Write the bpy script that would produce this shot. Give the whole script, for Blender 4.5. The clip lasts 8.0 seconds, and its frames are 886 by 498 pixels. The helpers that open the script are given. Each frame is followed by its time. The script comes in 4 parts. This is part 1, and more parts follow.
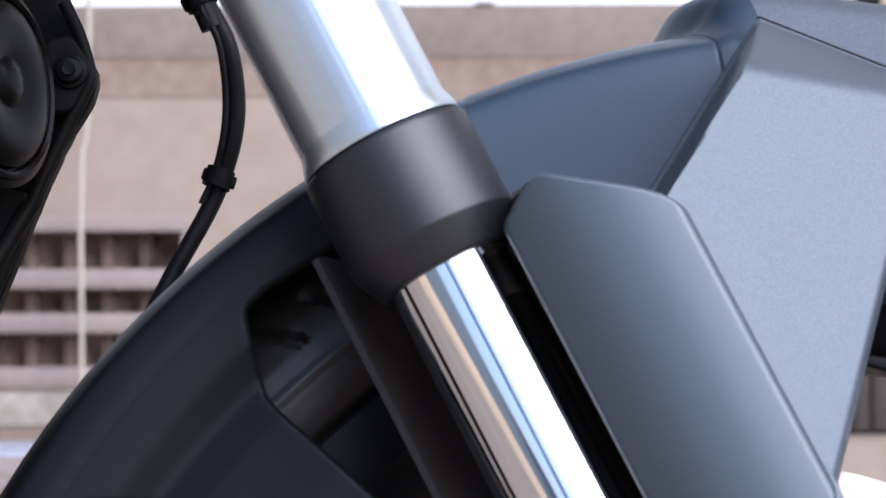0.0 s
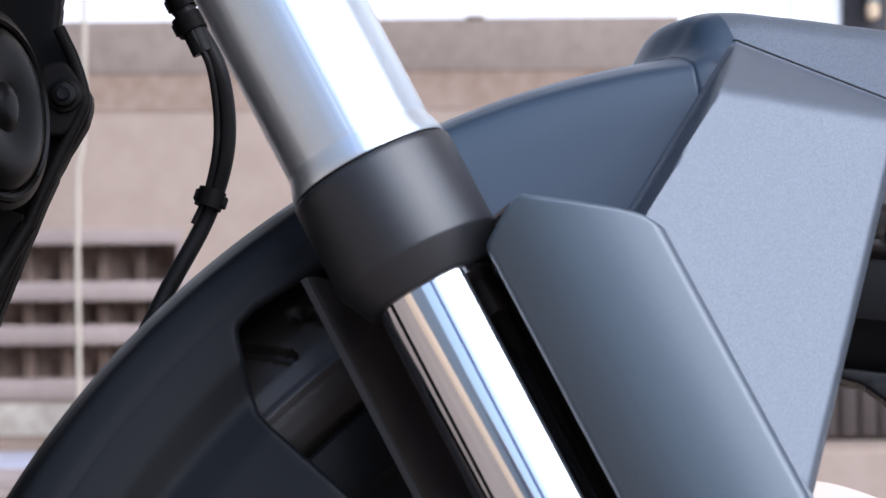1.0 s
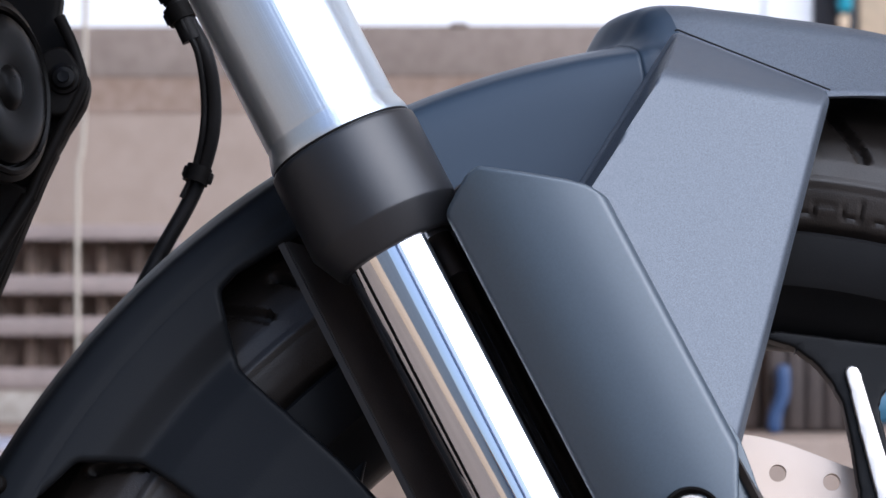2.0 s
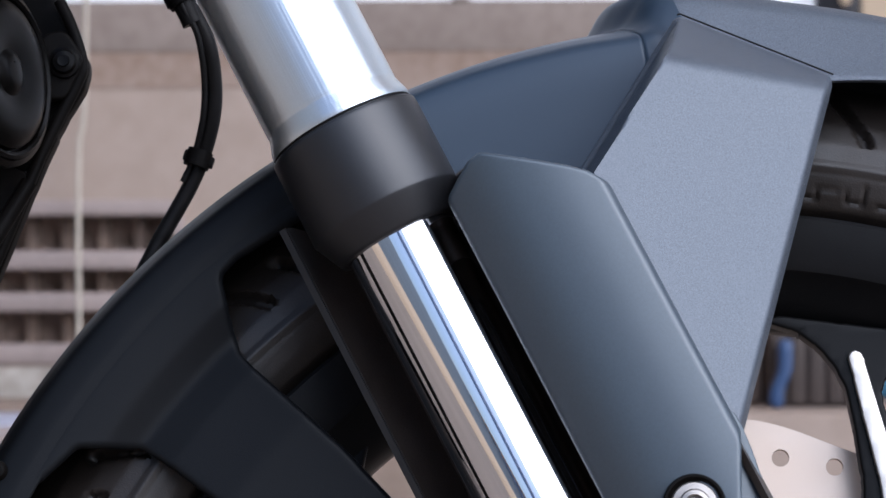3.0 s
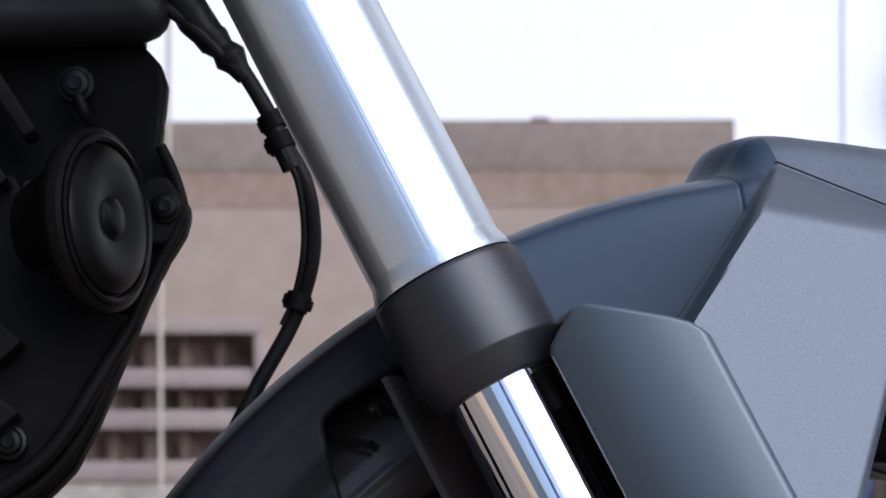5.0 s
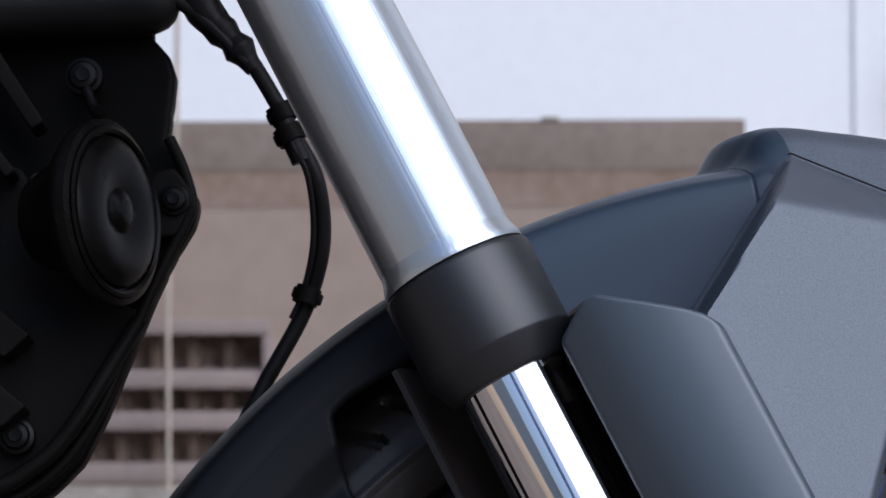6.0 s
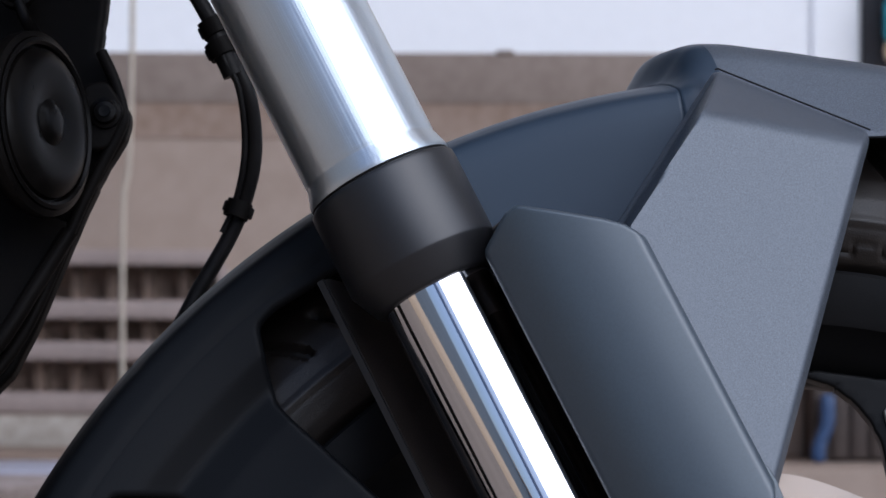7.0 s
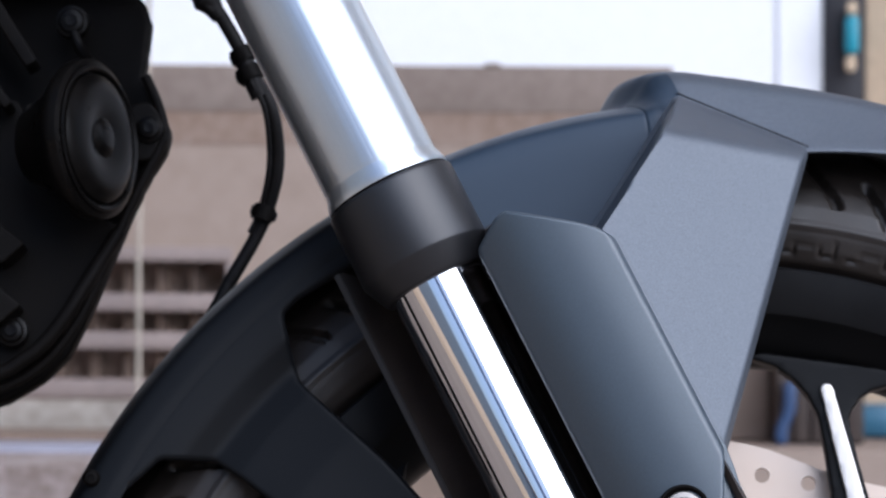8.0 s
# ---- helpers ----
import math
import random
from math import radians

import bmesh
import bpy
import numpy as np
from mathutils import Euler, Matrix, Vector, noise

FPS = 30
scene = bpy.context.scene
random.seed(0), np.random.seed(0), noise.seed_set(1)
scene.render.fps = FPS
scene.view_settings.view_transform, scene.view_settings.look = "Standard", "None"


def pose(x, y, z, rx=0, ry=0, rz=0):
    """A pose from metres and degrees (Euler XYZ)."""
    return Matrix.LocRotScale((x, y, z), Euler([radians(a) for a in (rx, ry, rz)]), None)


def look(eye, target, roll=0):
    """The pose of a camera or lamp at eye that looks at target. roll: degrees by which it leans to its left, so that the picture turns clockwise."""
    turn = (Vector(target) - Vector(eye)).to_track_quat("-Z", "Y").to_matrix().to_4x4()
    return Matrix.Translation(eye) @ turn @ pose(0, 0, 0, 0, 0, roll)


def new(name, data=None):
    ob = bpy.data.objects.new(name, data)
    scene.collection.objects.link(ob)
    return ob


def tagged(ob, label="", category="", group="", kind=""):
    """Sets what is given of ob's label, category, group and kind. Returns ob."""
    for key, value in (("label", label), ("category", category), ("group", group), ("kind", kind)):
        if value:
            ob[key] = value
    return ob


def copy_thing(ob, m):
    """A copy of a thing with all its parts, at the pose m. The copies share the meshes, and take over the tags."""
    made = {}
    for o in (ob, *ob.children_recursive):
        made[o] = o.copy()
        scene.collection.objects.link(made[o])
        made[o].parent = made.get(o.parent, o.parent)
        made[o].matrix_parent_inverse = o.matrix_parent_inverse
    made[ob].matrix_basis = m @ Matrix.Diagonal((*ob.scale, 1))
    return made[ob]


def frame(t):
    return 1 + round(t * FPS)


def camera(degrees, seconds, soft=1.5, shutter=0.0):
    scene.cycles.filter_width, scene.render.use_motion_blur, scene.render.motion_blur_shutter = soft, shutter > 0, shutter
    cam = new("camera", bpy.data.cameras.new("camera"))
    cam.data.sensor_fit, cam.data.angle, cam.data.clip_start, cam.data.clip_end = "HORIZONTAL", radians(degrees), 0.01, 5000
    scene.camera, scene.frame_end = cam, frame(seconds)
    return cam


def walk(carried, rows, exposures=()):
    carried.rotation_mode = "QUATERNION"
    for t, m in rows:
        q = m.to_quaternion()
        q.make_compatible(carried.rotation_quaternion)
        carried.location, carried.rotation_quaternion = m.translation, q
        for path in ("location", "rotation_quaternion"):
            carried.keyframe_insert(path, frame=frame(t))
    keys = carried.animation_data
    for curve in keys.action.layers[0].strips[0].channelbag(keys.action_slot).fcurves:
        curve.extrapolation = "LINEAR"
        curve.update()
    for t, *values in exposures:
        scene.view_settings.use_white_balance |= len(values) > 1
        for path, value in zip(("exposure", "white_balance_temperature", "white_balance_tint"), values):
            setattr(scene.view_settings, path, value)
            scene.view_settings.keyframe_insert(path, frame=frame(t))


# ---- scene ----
# ---- camera and walk: seconds, x, y, z, yaw, pitch, roll ----
cam = camera(14.0, 8.0, soft=1.45)
cam.data.dof.use_dof = True
cam.data.dof.focus_distance = 1.34
cam.data.dof.aperture_fstop = 22
PATH = [
    (0.0, 0.0210, -0.0029, 0.5541, 1.008, 0.467, 0.125),
    (0.5, 0.0213, -0.0048, 0.5555, 0.843, 0.504, 0.248),
    (1.0, 0.0260, -0.0360, 0.5590, 0.985, 0.521, 0.461),
    (1.5, 0.0372, -0.1526, 0.5491, 1.133, 0.785, 0.056),
    (1.7, 0.0397, -0.1534, 0.5372, 1.033, 1.055, 0.114),
    (2.8, 0.0430, -0.1474, 0.5421, 1.008, 0.277, -0.007),
    (3.0, 0.0416, -0.1483, 0.5450, 1.043, 0.356, 0.145),
    (3.5, 0.0402, -0.1492, 0.5493, 1.215, 0.764, 0.208),
    (4.0, 0.0346, -0.1551, 0.5572, 1.584, 1.457, 0.255),
    (4.5, 0.0362, -0.1611, 0.5564, 1.752, 1.660, -0.051),
    (5.0, 0.0269, -0.1603, 0.5662, 1.994, 1.789, 0.106),
    (5.2, 0.0227, -0.1596, 0.5704, 2.060, 1.856, 0.073),
    (6.3, 0.0292, -0.1476, 0.5538, 2.130, 1.933, 0.079),
    (6.5, 0.0366, -0.1486, 0.5498, 2.020, 1.578, -0.180),
    (7.0, 0.0461, -0.1533, 0.5451, 1.815, 1.177, -0.277),
    (7.5, 0.0449, -0.1566, 0.5457, 1.815, 1.009, -0.388),
    (8.0, 0.0466, -0.3774, 0.5413, 1.553, 1.129, -0.409),
]
EXPOSURE = 0.85
walk(cam, [(t, pose(x, y, z, 90 + pitch, roll, yaw)) for t, x, y, z, yaw, pitch, roll in PATH],
     [(t, EXPOSURE + e, 5340, 12) for t, e in ((0.0, 0.28), (1.0, 0.28), (1.5, 0.12), (2.8, -0.2), (3.2, -0.2), (4.0, -0.13), (5.2, -0.29), (6.3, -0.77), (7.0, -0.74), (7.5, -0.56), (8.0, -0.3))])

# ---- light ----
SUN_UP, SUN_TURN = 39.0, 136.0
world = bpy.data.worlds.new("world")
scene.world = world
world.use_nodes = True
wn = world.node_tree.nodes
sky = wn.new("ShaderNodeTexSky")
sky.sky_type, sky.sun_disc = "NISHITA", False
sky.sun_elevation, sky.sun_rotation = radians(SUN_UP), radians(SUN_TURN)
sky.air_density, sky.dust_density, sky.ozone_density = 1.0, 3.6, 1.4
wn["Background"].inputs["Strength"].default_value = 0.12
world.node_tree.links.new(sky.outputs["Color"], wn["Background"].inputs["Color"])
sun_data = bpy.data.lights.new("sun", "SUN")
sun_data.energy, sun_data.angle, sun_data.color = 2.5, radians(75.0), (1.0, 0.96, 0.91)
sun = new("sun", sun_data)
a, b = radians(SUN_TURN), radians(SUN_UP)
sun.matrix_world = look((6 * math.sin(a) * math.cos(b), 6 * math.cos(a) * math.cos(b), 6 * math.sin(b)), (0, 0, 0))


# ---- materials ----
def material(name, color, rough=0.5, metal=0.0, vary=0.15, scale=40.0, grain=900.0, bump=0.1, grain_bump=0.05,
             coat=0.0, aniso=0.0, spec=0.5, rough_vary=0.08, second=None, stretch=(1, 1, 1), dust=0.0):
    m = bpy.data.materials.new(name)
    m.use_nodes = True
    nt = m.node_tree
    n, l = nt.nodes, nt.links
    p = n["Principled BSDF"]
    p.inputs["Metallic"].default_value = metal
    p.inputs["Specular IOR Level"].default_value = spec
    p.inputs["Coat Weight"].default_value = coat
    p.inputs["Coat Roughness"].default_value = 0.15
    p.inputs["Anisotropic"].default_value = aniso
    co = n.new("ShaderNodeTexCoord")
    mp = n.new("ShaderNodeMapping")
    mp.inputs["Scale"].default_value = stretch
    l.new(co.outputs["Object"], mp.inputs["Vector"])
    big = n.new("ShaderNodeTexNoise")
    big.inputs["Scale"].default_value, big.inputs["Detail"].default_value = scale, 6
    fine = n.new("ShaderNodeTexNoise")
    fine.inputs["Scale"].default_value, fine.inputs["Detail"].default_value = grain, 3
    l.new(mp.outputs["Vector"], big.inputs["Vector"])
    l.new(mp.outputs["Vector"], fine.inputs["Vector"])
    mix = n.new("ShaderNodeMath")
    mix.operation = "MULTIPLY_ADD"
    l.new(fine.outputs["Fac"], mix.inputs[0])
    mix.inputs[1].default_value = 0.5
    half = n.new("ShaderNodeMath")
    half.operation = "MULTIPLY"
    half.inputs[1].default_value = 0.5
    l.new(big.outputs["Fac"], half.inputs[0])
    l.new(half.outputs[0], mix.inputs[2])
    ramp = n.new("ShaderNodeValToRGB")
    low = [c * (1 - vary) for c in color]
    high = [min(1.0, c * (1 + vary)) for c in (second or color)]
    ramp.color_ramp.elements[0].position, ramp.color_ramp.elements[1].position = 0.35, 0.65
    ramp.color_ramp.elements[0].color = (*low, 1)
    ramp.color_ramp.elements[1].color = (*high, 1)
    l.new(mix.outputs[0], ramp.inputs["Fac"])
    if dust:
        dots = n.new("ShaderNodeTexVoronoi")
        dots.inputs["Scale"].default_value = 95.0
        l.new(mp.outputs["Vector"], dots.inputs["Vector"])
        near = n.new("ShaderNodeMath")
        near.operation = "LESS_THAN"
        near.inputs[1].default_value = 0.035
        l.new(dots.outputs["Distance"], near.inputs[0])
        few = n.new("ShaderNodeSeparateColor")
        l.new(dots.outputs["Color"], few.inputs["Color"])
        rare = n.new("ShaderNodeMath")
        rare.operation = "LESS_THAN"
        rare.inputs[1].default_value = dust
        l.new(few.outputs["Red"], rare.inputs[0])
        both = n.new("ShaderNodeMath")
        both.operation = "MULTIPLY"
        l.new(near.outputs[0], both.inputs[0])
        l.new(rare.outputs[0], both.inputs[1])
        mixc = n.new("ShaderNodeMix")
        mixc.data_type = "RGBA"
        mixc.inputs["B"].default_value = (0.32, 0.30, 0.28, 1)
        l.new(both.outputs[0], mixc.inputs["Factor"])
        l.new(ramp.outputs["Color"], mixc.inputs["A"])
        l.new(mixc.outputs["Result"], p.inputs["Base Color"])
    else:
        l.new(ramp.outputs["Color"], p.inputs["Base Color"])
    rr = n.new("ShaderNodeMapRange")
    rr.inputs["To Min"].default_value = max(0.01, rough - rough_vary)
    rr.inputs["To Max"].default_value = min(1.0, rough + rough_vary)
    rr.inputs["From Min"].default_value, rr.inputs["From Max"].default_value = 0.3, 0.7
    l.new(big.outputs["Fac"], rr.inputs["Value"])
    l.new(rr.outputs["Result"], p.inputs["Roughness"])
    b1 = n.new("ShaderNodeBump")
    b1.inputs["Strength"].default_value, b1.inputs["Distance"].default_value = grain_bump, 0.0006
    l.new(fine.outputs["Fac"], b1.inputs["Height"])
    b2 = n.new("ShaderNodeBump")
    b2.inputs["Strength"].default_value, b2.inputs["Distance"].default_value = bump, 0.002
    l.new(big.outputs["Fac"], b2.inputs["Height"])
    l.new(b1.outputs["Normal"], b2.inputs["Normal"])
    l.new(b2.outputs["Normal"], p.inputs["Normal"])
    if aniso:
        tan = n.new("ShaderNodeTangent")
        tan.direction_type, tan.axis = "RADIAL", "Z"
        p.inputs["Anisotropic Rotation"].default_value = 0.25
        l.new(tan.outputs["Tangent"], p.inputs["Tangent"])
    return m


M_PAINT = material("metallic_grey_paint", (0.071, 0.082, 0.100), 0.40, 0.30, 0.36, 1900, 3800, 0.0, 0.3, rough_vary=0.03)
M_GUARD = material("satin_grey_paint", (0.046, 0.060, 0.075), 0.40, 0.2, 0.10, 900, 3000, 0.0, 0.10, rough_vary=0.03, dust=0.06, spec=0.65)
# Same plastic as M_FENDER, tinted lighter blue for the sky light on it.
M_FRONT = material("blue_grey_light_and_shade", (0.024, 0.036, 0.054), 0.42, 0.1, 0.06, 20, 2600, 0.0, 0.05, rough_vary=0.03, spec=0.27, dust=0.05)
M_FENDER = material("matte_black_plastic", (0.0047, 0.0053, 0.0064), 0.46, 0.0, 0.12, 30, 2200, 0.0, 0.10, spec=0.13, rough_vary=0.04, dust=0.10)
M_BLACK = material("black_plastic", (0.0030, 0.0025, 0.0022), 0.55, 0.0, 0.2, 60, 1800, 0.05, 0.1, spec=0.06)
M_LINER = material("black_inner_plastic", (0.026, 0.0205, 0.0175), 0.38, 0.0, 0.3, 60, 1800, 0.05, 0.05, spec=0.22, dust=0.2)
M_SILVER = material("satin_anodised_aluminium", (0.80, 0.86, 0.90), 0.43, 0.95, 0.03, 30, 1600, 0.0, 0.0, rough_vary=0.02, aniso=0.88)
nt = M_SILVER.node_tree
rings = nt.nodes.new("ShaderNodeTexWave")
rings.wave_type, rings.bands_direction, rings.wave_profile = "BANDS", "Z", "SIN"
rings.inputs["Scale"].default_value, rings.inputs["Distortion"].default_value = 380.0, 0.4
nt.links.new(nt.nodes["Texture Coordinate"].outputs["Object"], rings.inputs["Vector"])
turning = nt.nodes.new("ShaderNodeBump")
turning.inputs["Strength"].default_value, turning.inputs["Distance"].default_value = 0.25, 0.00003
nt.links.new(rings.outputs["Fac"], turning.inputs["Height"])
spread = nt.nodes.new("ShaderNodeMapping")
spread.inputs["Scale"].default_value = (420.0, 420.0, 2.0)
nt.links.new(nt.nodes["Texture Coordinate"].outputs["Object"], spread.inputs["Vector"])
drawn = nt.nodes.new("ShaderNodeTexNoise")
drawn.inputs["Scale"].default_value, drawn.inputs["Detail"].default_value = 1.0, 4
nt.links.new(spread.outputs["Vector"], drawn.inputs["Vector"])
lines = nt.nodes.new("ShaderNodeBump")
lines.inputs["Strength"].default_value, lines.inputs["Distance"].default_value = 0.5, 0.0003
nt.links.new(drawn.outputs["Fac"], lines.inputs["Height"])
nt.links.new(turning.outputs["Normal"], lines.inputs["Normal"])
nt.links.new(lines.outputs["Normal"], nt.nodes["Principled BSDF"].inputs["Normal"])
M_CHROME = material("polished_chrome", (0.68, 0.68, 0.70), 0.055, 1.0, 0.02, 60, 1500, 0.0, 0.0, rough_vary=0.02)
M_COLLAR = material("dark_grey_satin_metal", (0.0118, 0.0120, 0.0138), 0.42, 0.35, 0.22, 1500, 3200, 0.0, 0.08, spec=0.75, rough_vary=0.04)
M_TYRE = material("tyre_rubber", (0.0088, 0.0073, 0.0064), 0.45, 0.0, 0.3, 45, 1500, 0.1, 0.2, spec=0.40, second=(0.0135, 0.0102, 0.0082))
M_RIM = material("black_rim_paint", (0.0070, 0.0070, 0.0074), 0.38, 0.0, 0.15, 40, 1500, 0.0, 0.08, spec=0.09)
M_MACHINED = material("machined_aluminium", (0.52, 0.49, 0.455), 0.40, 0.9, 0.05, 50, 1500, 0.0, 0.05)
M_STEEL = material("brushed_disc_steel", (0.47, 0.38, 0.31), 0.34, 0.85, 0.02, 40, 2500, 0.0, 0.05)
M_BOLT = material("dull_bolt_steel", (0.30, 0.275, 0.25), 0.38, 0.9, 0.08, 300, 2500, 0.0, 0.08)
M_COWL = material("dull_cowl_plastic", (0.0052, 0.0044, 0.0039), 0.5, 0.0, 0.3, 60, 1500, 0.05, 0.08, spec=0.05)
M_HORN = material("black_horn_metal", (0.0034, 0.0029, 0.0026), 0.33, 0.0, 0.3, 70, 1500, 0.0, 0.04, spec=0.09)
M_RUBBER = material("black_hose_rubber", (0.006, 0.0055, 0.0055), 0.5, 0.0, 0.2, 80, 1500, 0.05, 0.1, spec=0.12)
M_WALL = material("beige_plaster", (0.290, 0.223, 0.176), 0.85, 0.0, 0.03, 2.2, 60, 0.15, 0.1, second=(0.322, 0.253, 0.205))
M_EAVE = material("pale_eave_plaster", (0.70, 0.60, 0.52), 0.8, 0.0, 0.06, 4, 80, 0.1, 0.1)
M_BROWN = material("stained_concrete_coping", (0.178, 0.137, 0.112), 0.85, 0.0, 0.1, 7, 90, 0.2, 0.2, second=(0.200, 0.161, 0.135))
M_BAND = material("brown_band_plaster", (0.225, 0.150, 0.105), 0.85, 0.0, 0.12, 9, 90, 0.2, 0.2, second=(0.26, 0.20, 0.16))
M_WHITE = material("white_wall_paint", (0.84, 0.85, 0.87), 0.7, 0.0, 0.02, 3, 90, 0.1, 0.2)
M_JOINT = material("pale_lilac_wall_joint", (0.60, 0.61, 0.68), 0.8, 0.0, 0.03, 3, 90, 0.1, 0.2)
M_BAR = material("pink_grey_painted_bar", (0.240, 0.191, 0.171), 0.7, 0.0, 0.1, 12, 100, 0.1, 0.2)
M_DARK = material("dark_vent_interior", (0.32, 0.24, 0.19), 0.9, 0.0, 0.3, 25, 100, 0.1, 0.2, second=(0.40, 0.29, 0.23))
M_LEDGE = material("brown_ledge_plaster", (0.165, 0.120, 0.090), 0.85, 0.0, 0.15, 9, 60, 0.2, 0.2)
M_CREAM = material("patchy_cream_plaster", (0.245, 0.212, 0.178), 0.85, 0.0, 0.15, 22, 90, 0.2, 0.2, second=(0.33, 0.30, 0.26))
M_TREAD = material("stained_step_concrete", (0.19, 0.140, 0.115), 0.85, 0.0, 0.2, 26, 90, 0.2, 0.2, second=(0.30, 0.26, 0.25))
M_SLAT = material("dim_brown_slat", (0.150, 0.105, 0.078), 0.85, 0.0, 0.3, 25, 100, 0.1, 0.2)
M_STEP = material("pale_step_stone", (0.300, 0.300, 0.360), 0.8, 0.0, 0.08, 8, 100, 0.2, 0.2)
M_GATE = material("dark_gate_paint", (0.03, 0.03, 0.035), 0.5, 0.0, 0.2, 10, 200, 0.1, 0.1)
M_CRATE = material("dark_brown_wood", (0.045, 0.032, 0.026), 0.7, 0.0, 0.3, 20, 200, 0.2, 0.2)
M_TAN = material("tan_plaster", (0.58, 0.45, 0.31), 0.85, 0.0, 0.1, 5, 120, 0.2, 0.2)
M_TEAL = material("teal_plastic", (0.03, 0.27, 0.36), 0.4, 0.0, 0.1, 30, 400, 0.0, 0.05)
M_BASIN = material("soft_blue_plastic", (0.040, 0.125, 0.20), 0.45, 0.0, 0.1, 30, 400, 0.0, 0.05)
M_BLUE = material("blue_plastic_sheet", (0.022, 0.050, 0.125), 0.5, 0.0, 0.2, 20, 300, 0.3, 0.1)
M_POLE = material("blue_grey_streak_tone", (0.36, 0.42, 0.56), 0.6, 0.0, 0.1, 5, 100, 0.1, 0.1)
M_CORD = material("cream_cord", (0.42, 0.37, 0.30), 0.8, 0.0, 0.1, 60, 600, 0.1, 0.2)
M_GROUND = material("dusty_concrete_ground", (0.215, 0.172, 0.138), 0.9, 0.0, 0.2, 1.2, 60, 0.4, 0.3, second=(0.255, 0.205, 0.165))
M_OCHRE = material("ochre_wall_paint", (0.80, 0.40, 0.17), 0.8, 0.0, 0.1, 2, 60, 0.2, 0.2)
M_SIDE = material("dark_reflection_wall", (0.145, 0.175, 0.203), 0.85, 0.0, 0.2, 2, 60, 0.2, 0.2)
M_TERRA = material("terracotta_coping", (0.62, 0.30, 0.13), 0.8, 0.0, 0.15, 5, 80, 0.2, 0.2)


# ---- mesh helpers ----
def mesh_object(name, verts, faces, mat, parent=None, label="", smooth=True, sharp=35.0):
    me = bpy.data.meshes.new(name)
    me.from_pydata([tuple(map(float, v)) for v in verts], [], [tuple(int(i) for i in f) for f in faces])
    me.materials.append(mat)
    me.validate()
    if smooth:
        me.shade_smooth()
        me.set_sharp_from_angle(angle=radians(sharp))
    me.update()
    ob = new(name, me)
    if parent:
        ob.parent = parent
    if label:
        tagged(ob, label)
    return ob


def part(name, bm, mat, parent=None, label="", smooth=True, sharp=35.0):
    bmesh.ops.recalc_face_normals(bm, faces=bm.faces)
    me = bpy.data.meshes.new(name)
    bm.to_mesh(me)
    bm.free()
    me.materials.append(mat)
    if smooth:
        me.shade_smooth()
        me.set_sharp_from_angle(angle=radians(sharp))
    ob = new(name, me)
    if parent:
        ob.parent = parent
    if label:
        tagged(ob, label)
    return ob


def box_bm(x0, x1, y0, y1, z0, z1, bevel=0.0):
    bm = bmesh.new()
    bmesh.ops.create_cube(bm, size=1)
    bmesh.ops.scale(bm, verts=bm.verts, vec=(x1 - x0, y1 - y0, z1 - z0))
    bmesh.ops.translate(bm, verts=bm.verts, vec=((x0 + x1) / 2, (y0 + y1) / 2, (z0 + z1) / 2))
    if bevel:
        bmesh.ops.bevel(bm, geom=bm.edges[:], offset=bevel, segments=2, affect="EDGES", profile=0.5)
    return bm


def basis(origin, axis, side):
    """A matrix whose z axis is axis and whose x axis lies near side."""
    z = Vector(axis).normalized()
    x = (Vector(side) - Vector(side).dot(z) * z).normalized()
    y = z.cross(x)
    m = Matrix((x, y, z)).transposed().to_4x4()
    m.translation = origin
    return m


def lathe(profile, m, n=96, closed=False):
    """Verts and faces of a profile of (r, h) turned about the z axis of m."""
    verts, faces = [], []
    k = len(profile)
    for i in range(n):
        c, s = math.cos(2 * math.pi * i / n), math.sin(2 * math.pi * i / n)
        verts += [m @ Vector((r * c, r * s, h)) for r, h in profile]
    for i in range(n):
        j = (i + 1) % n
        for q in range(k if closed else k - 1):
            p2 = (q + 1) % k
            faces.append((i * k + q, j * k + q, j * k + p2, i * k + p2))
    return verts, faces


def turned(name, profile, m, mat, parent, label="", n=96, closed=False, sharp=35.0):
    v, f = lathe(profile, m, n, closed)
    bm = bmesh.new()
    vs = [bm.verts.new(p) for p in v]
    for q in f:
        bm.faces.new([vs[i] for i in q])
    bmesh.ops.remove_doubles(bm, verts=bm.verts, dist=1e-6)
    return part(name, bm, mat, parent, label, sharp=sharp)


def fillet(points):
    """A closed outline from (x, z, radius) corners, with the corners rounded."""
    out = []
    n = len(points)
    for i in range(n):
        p, a, b = Vector(points[i][:2]), Vector(points[i - 1][:2]), Vector(points[(i + 1) % n][:2])
        r = points[i][2] if len(points[i]) > 2 else 0.0
        da, db = (a - p), (b - p)
        la, lb = da.length, db.length
        if r <= 0 or la < 1e-7 or lb < 1e-7:
            out.append((p.x, p.y))
            continue
        da, db = da / la, db / lb
        ang = math.acos(max(-1, min(1, da.dot(db))))
        if ang > 3.10:
            out.append((p.x, p.y))
            continue
        d = min(r / math.tan(ang / 2), 0.48 * la, 0.48 * lb)
        p0, p1 = p + da * d, p + db * d
        for s in range(9):
            t = s / 8
            q = (1 - t) ** 2 * p0 + 2 * t * (1 - t) * p + t * t * p1
            out.append((q.x, q.y))
    return out


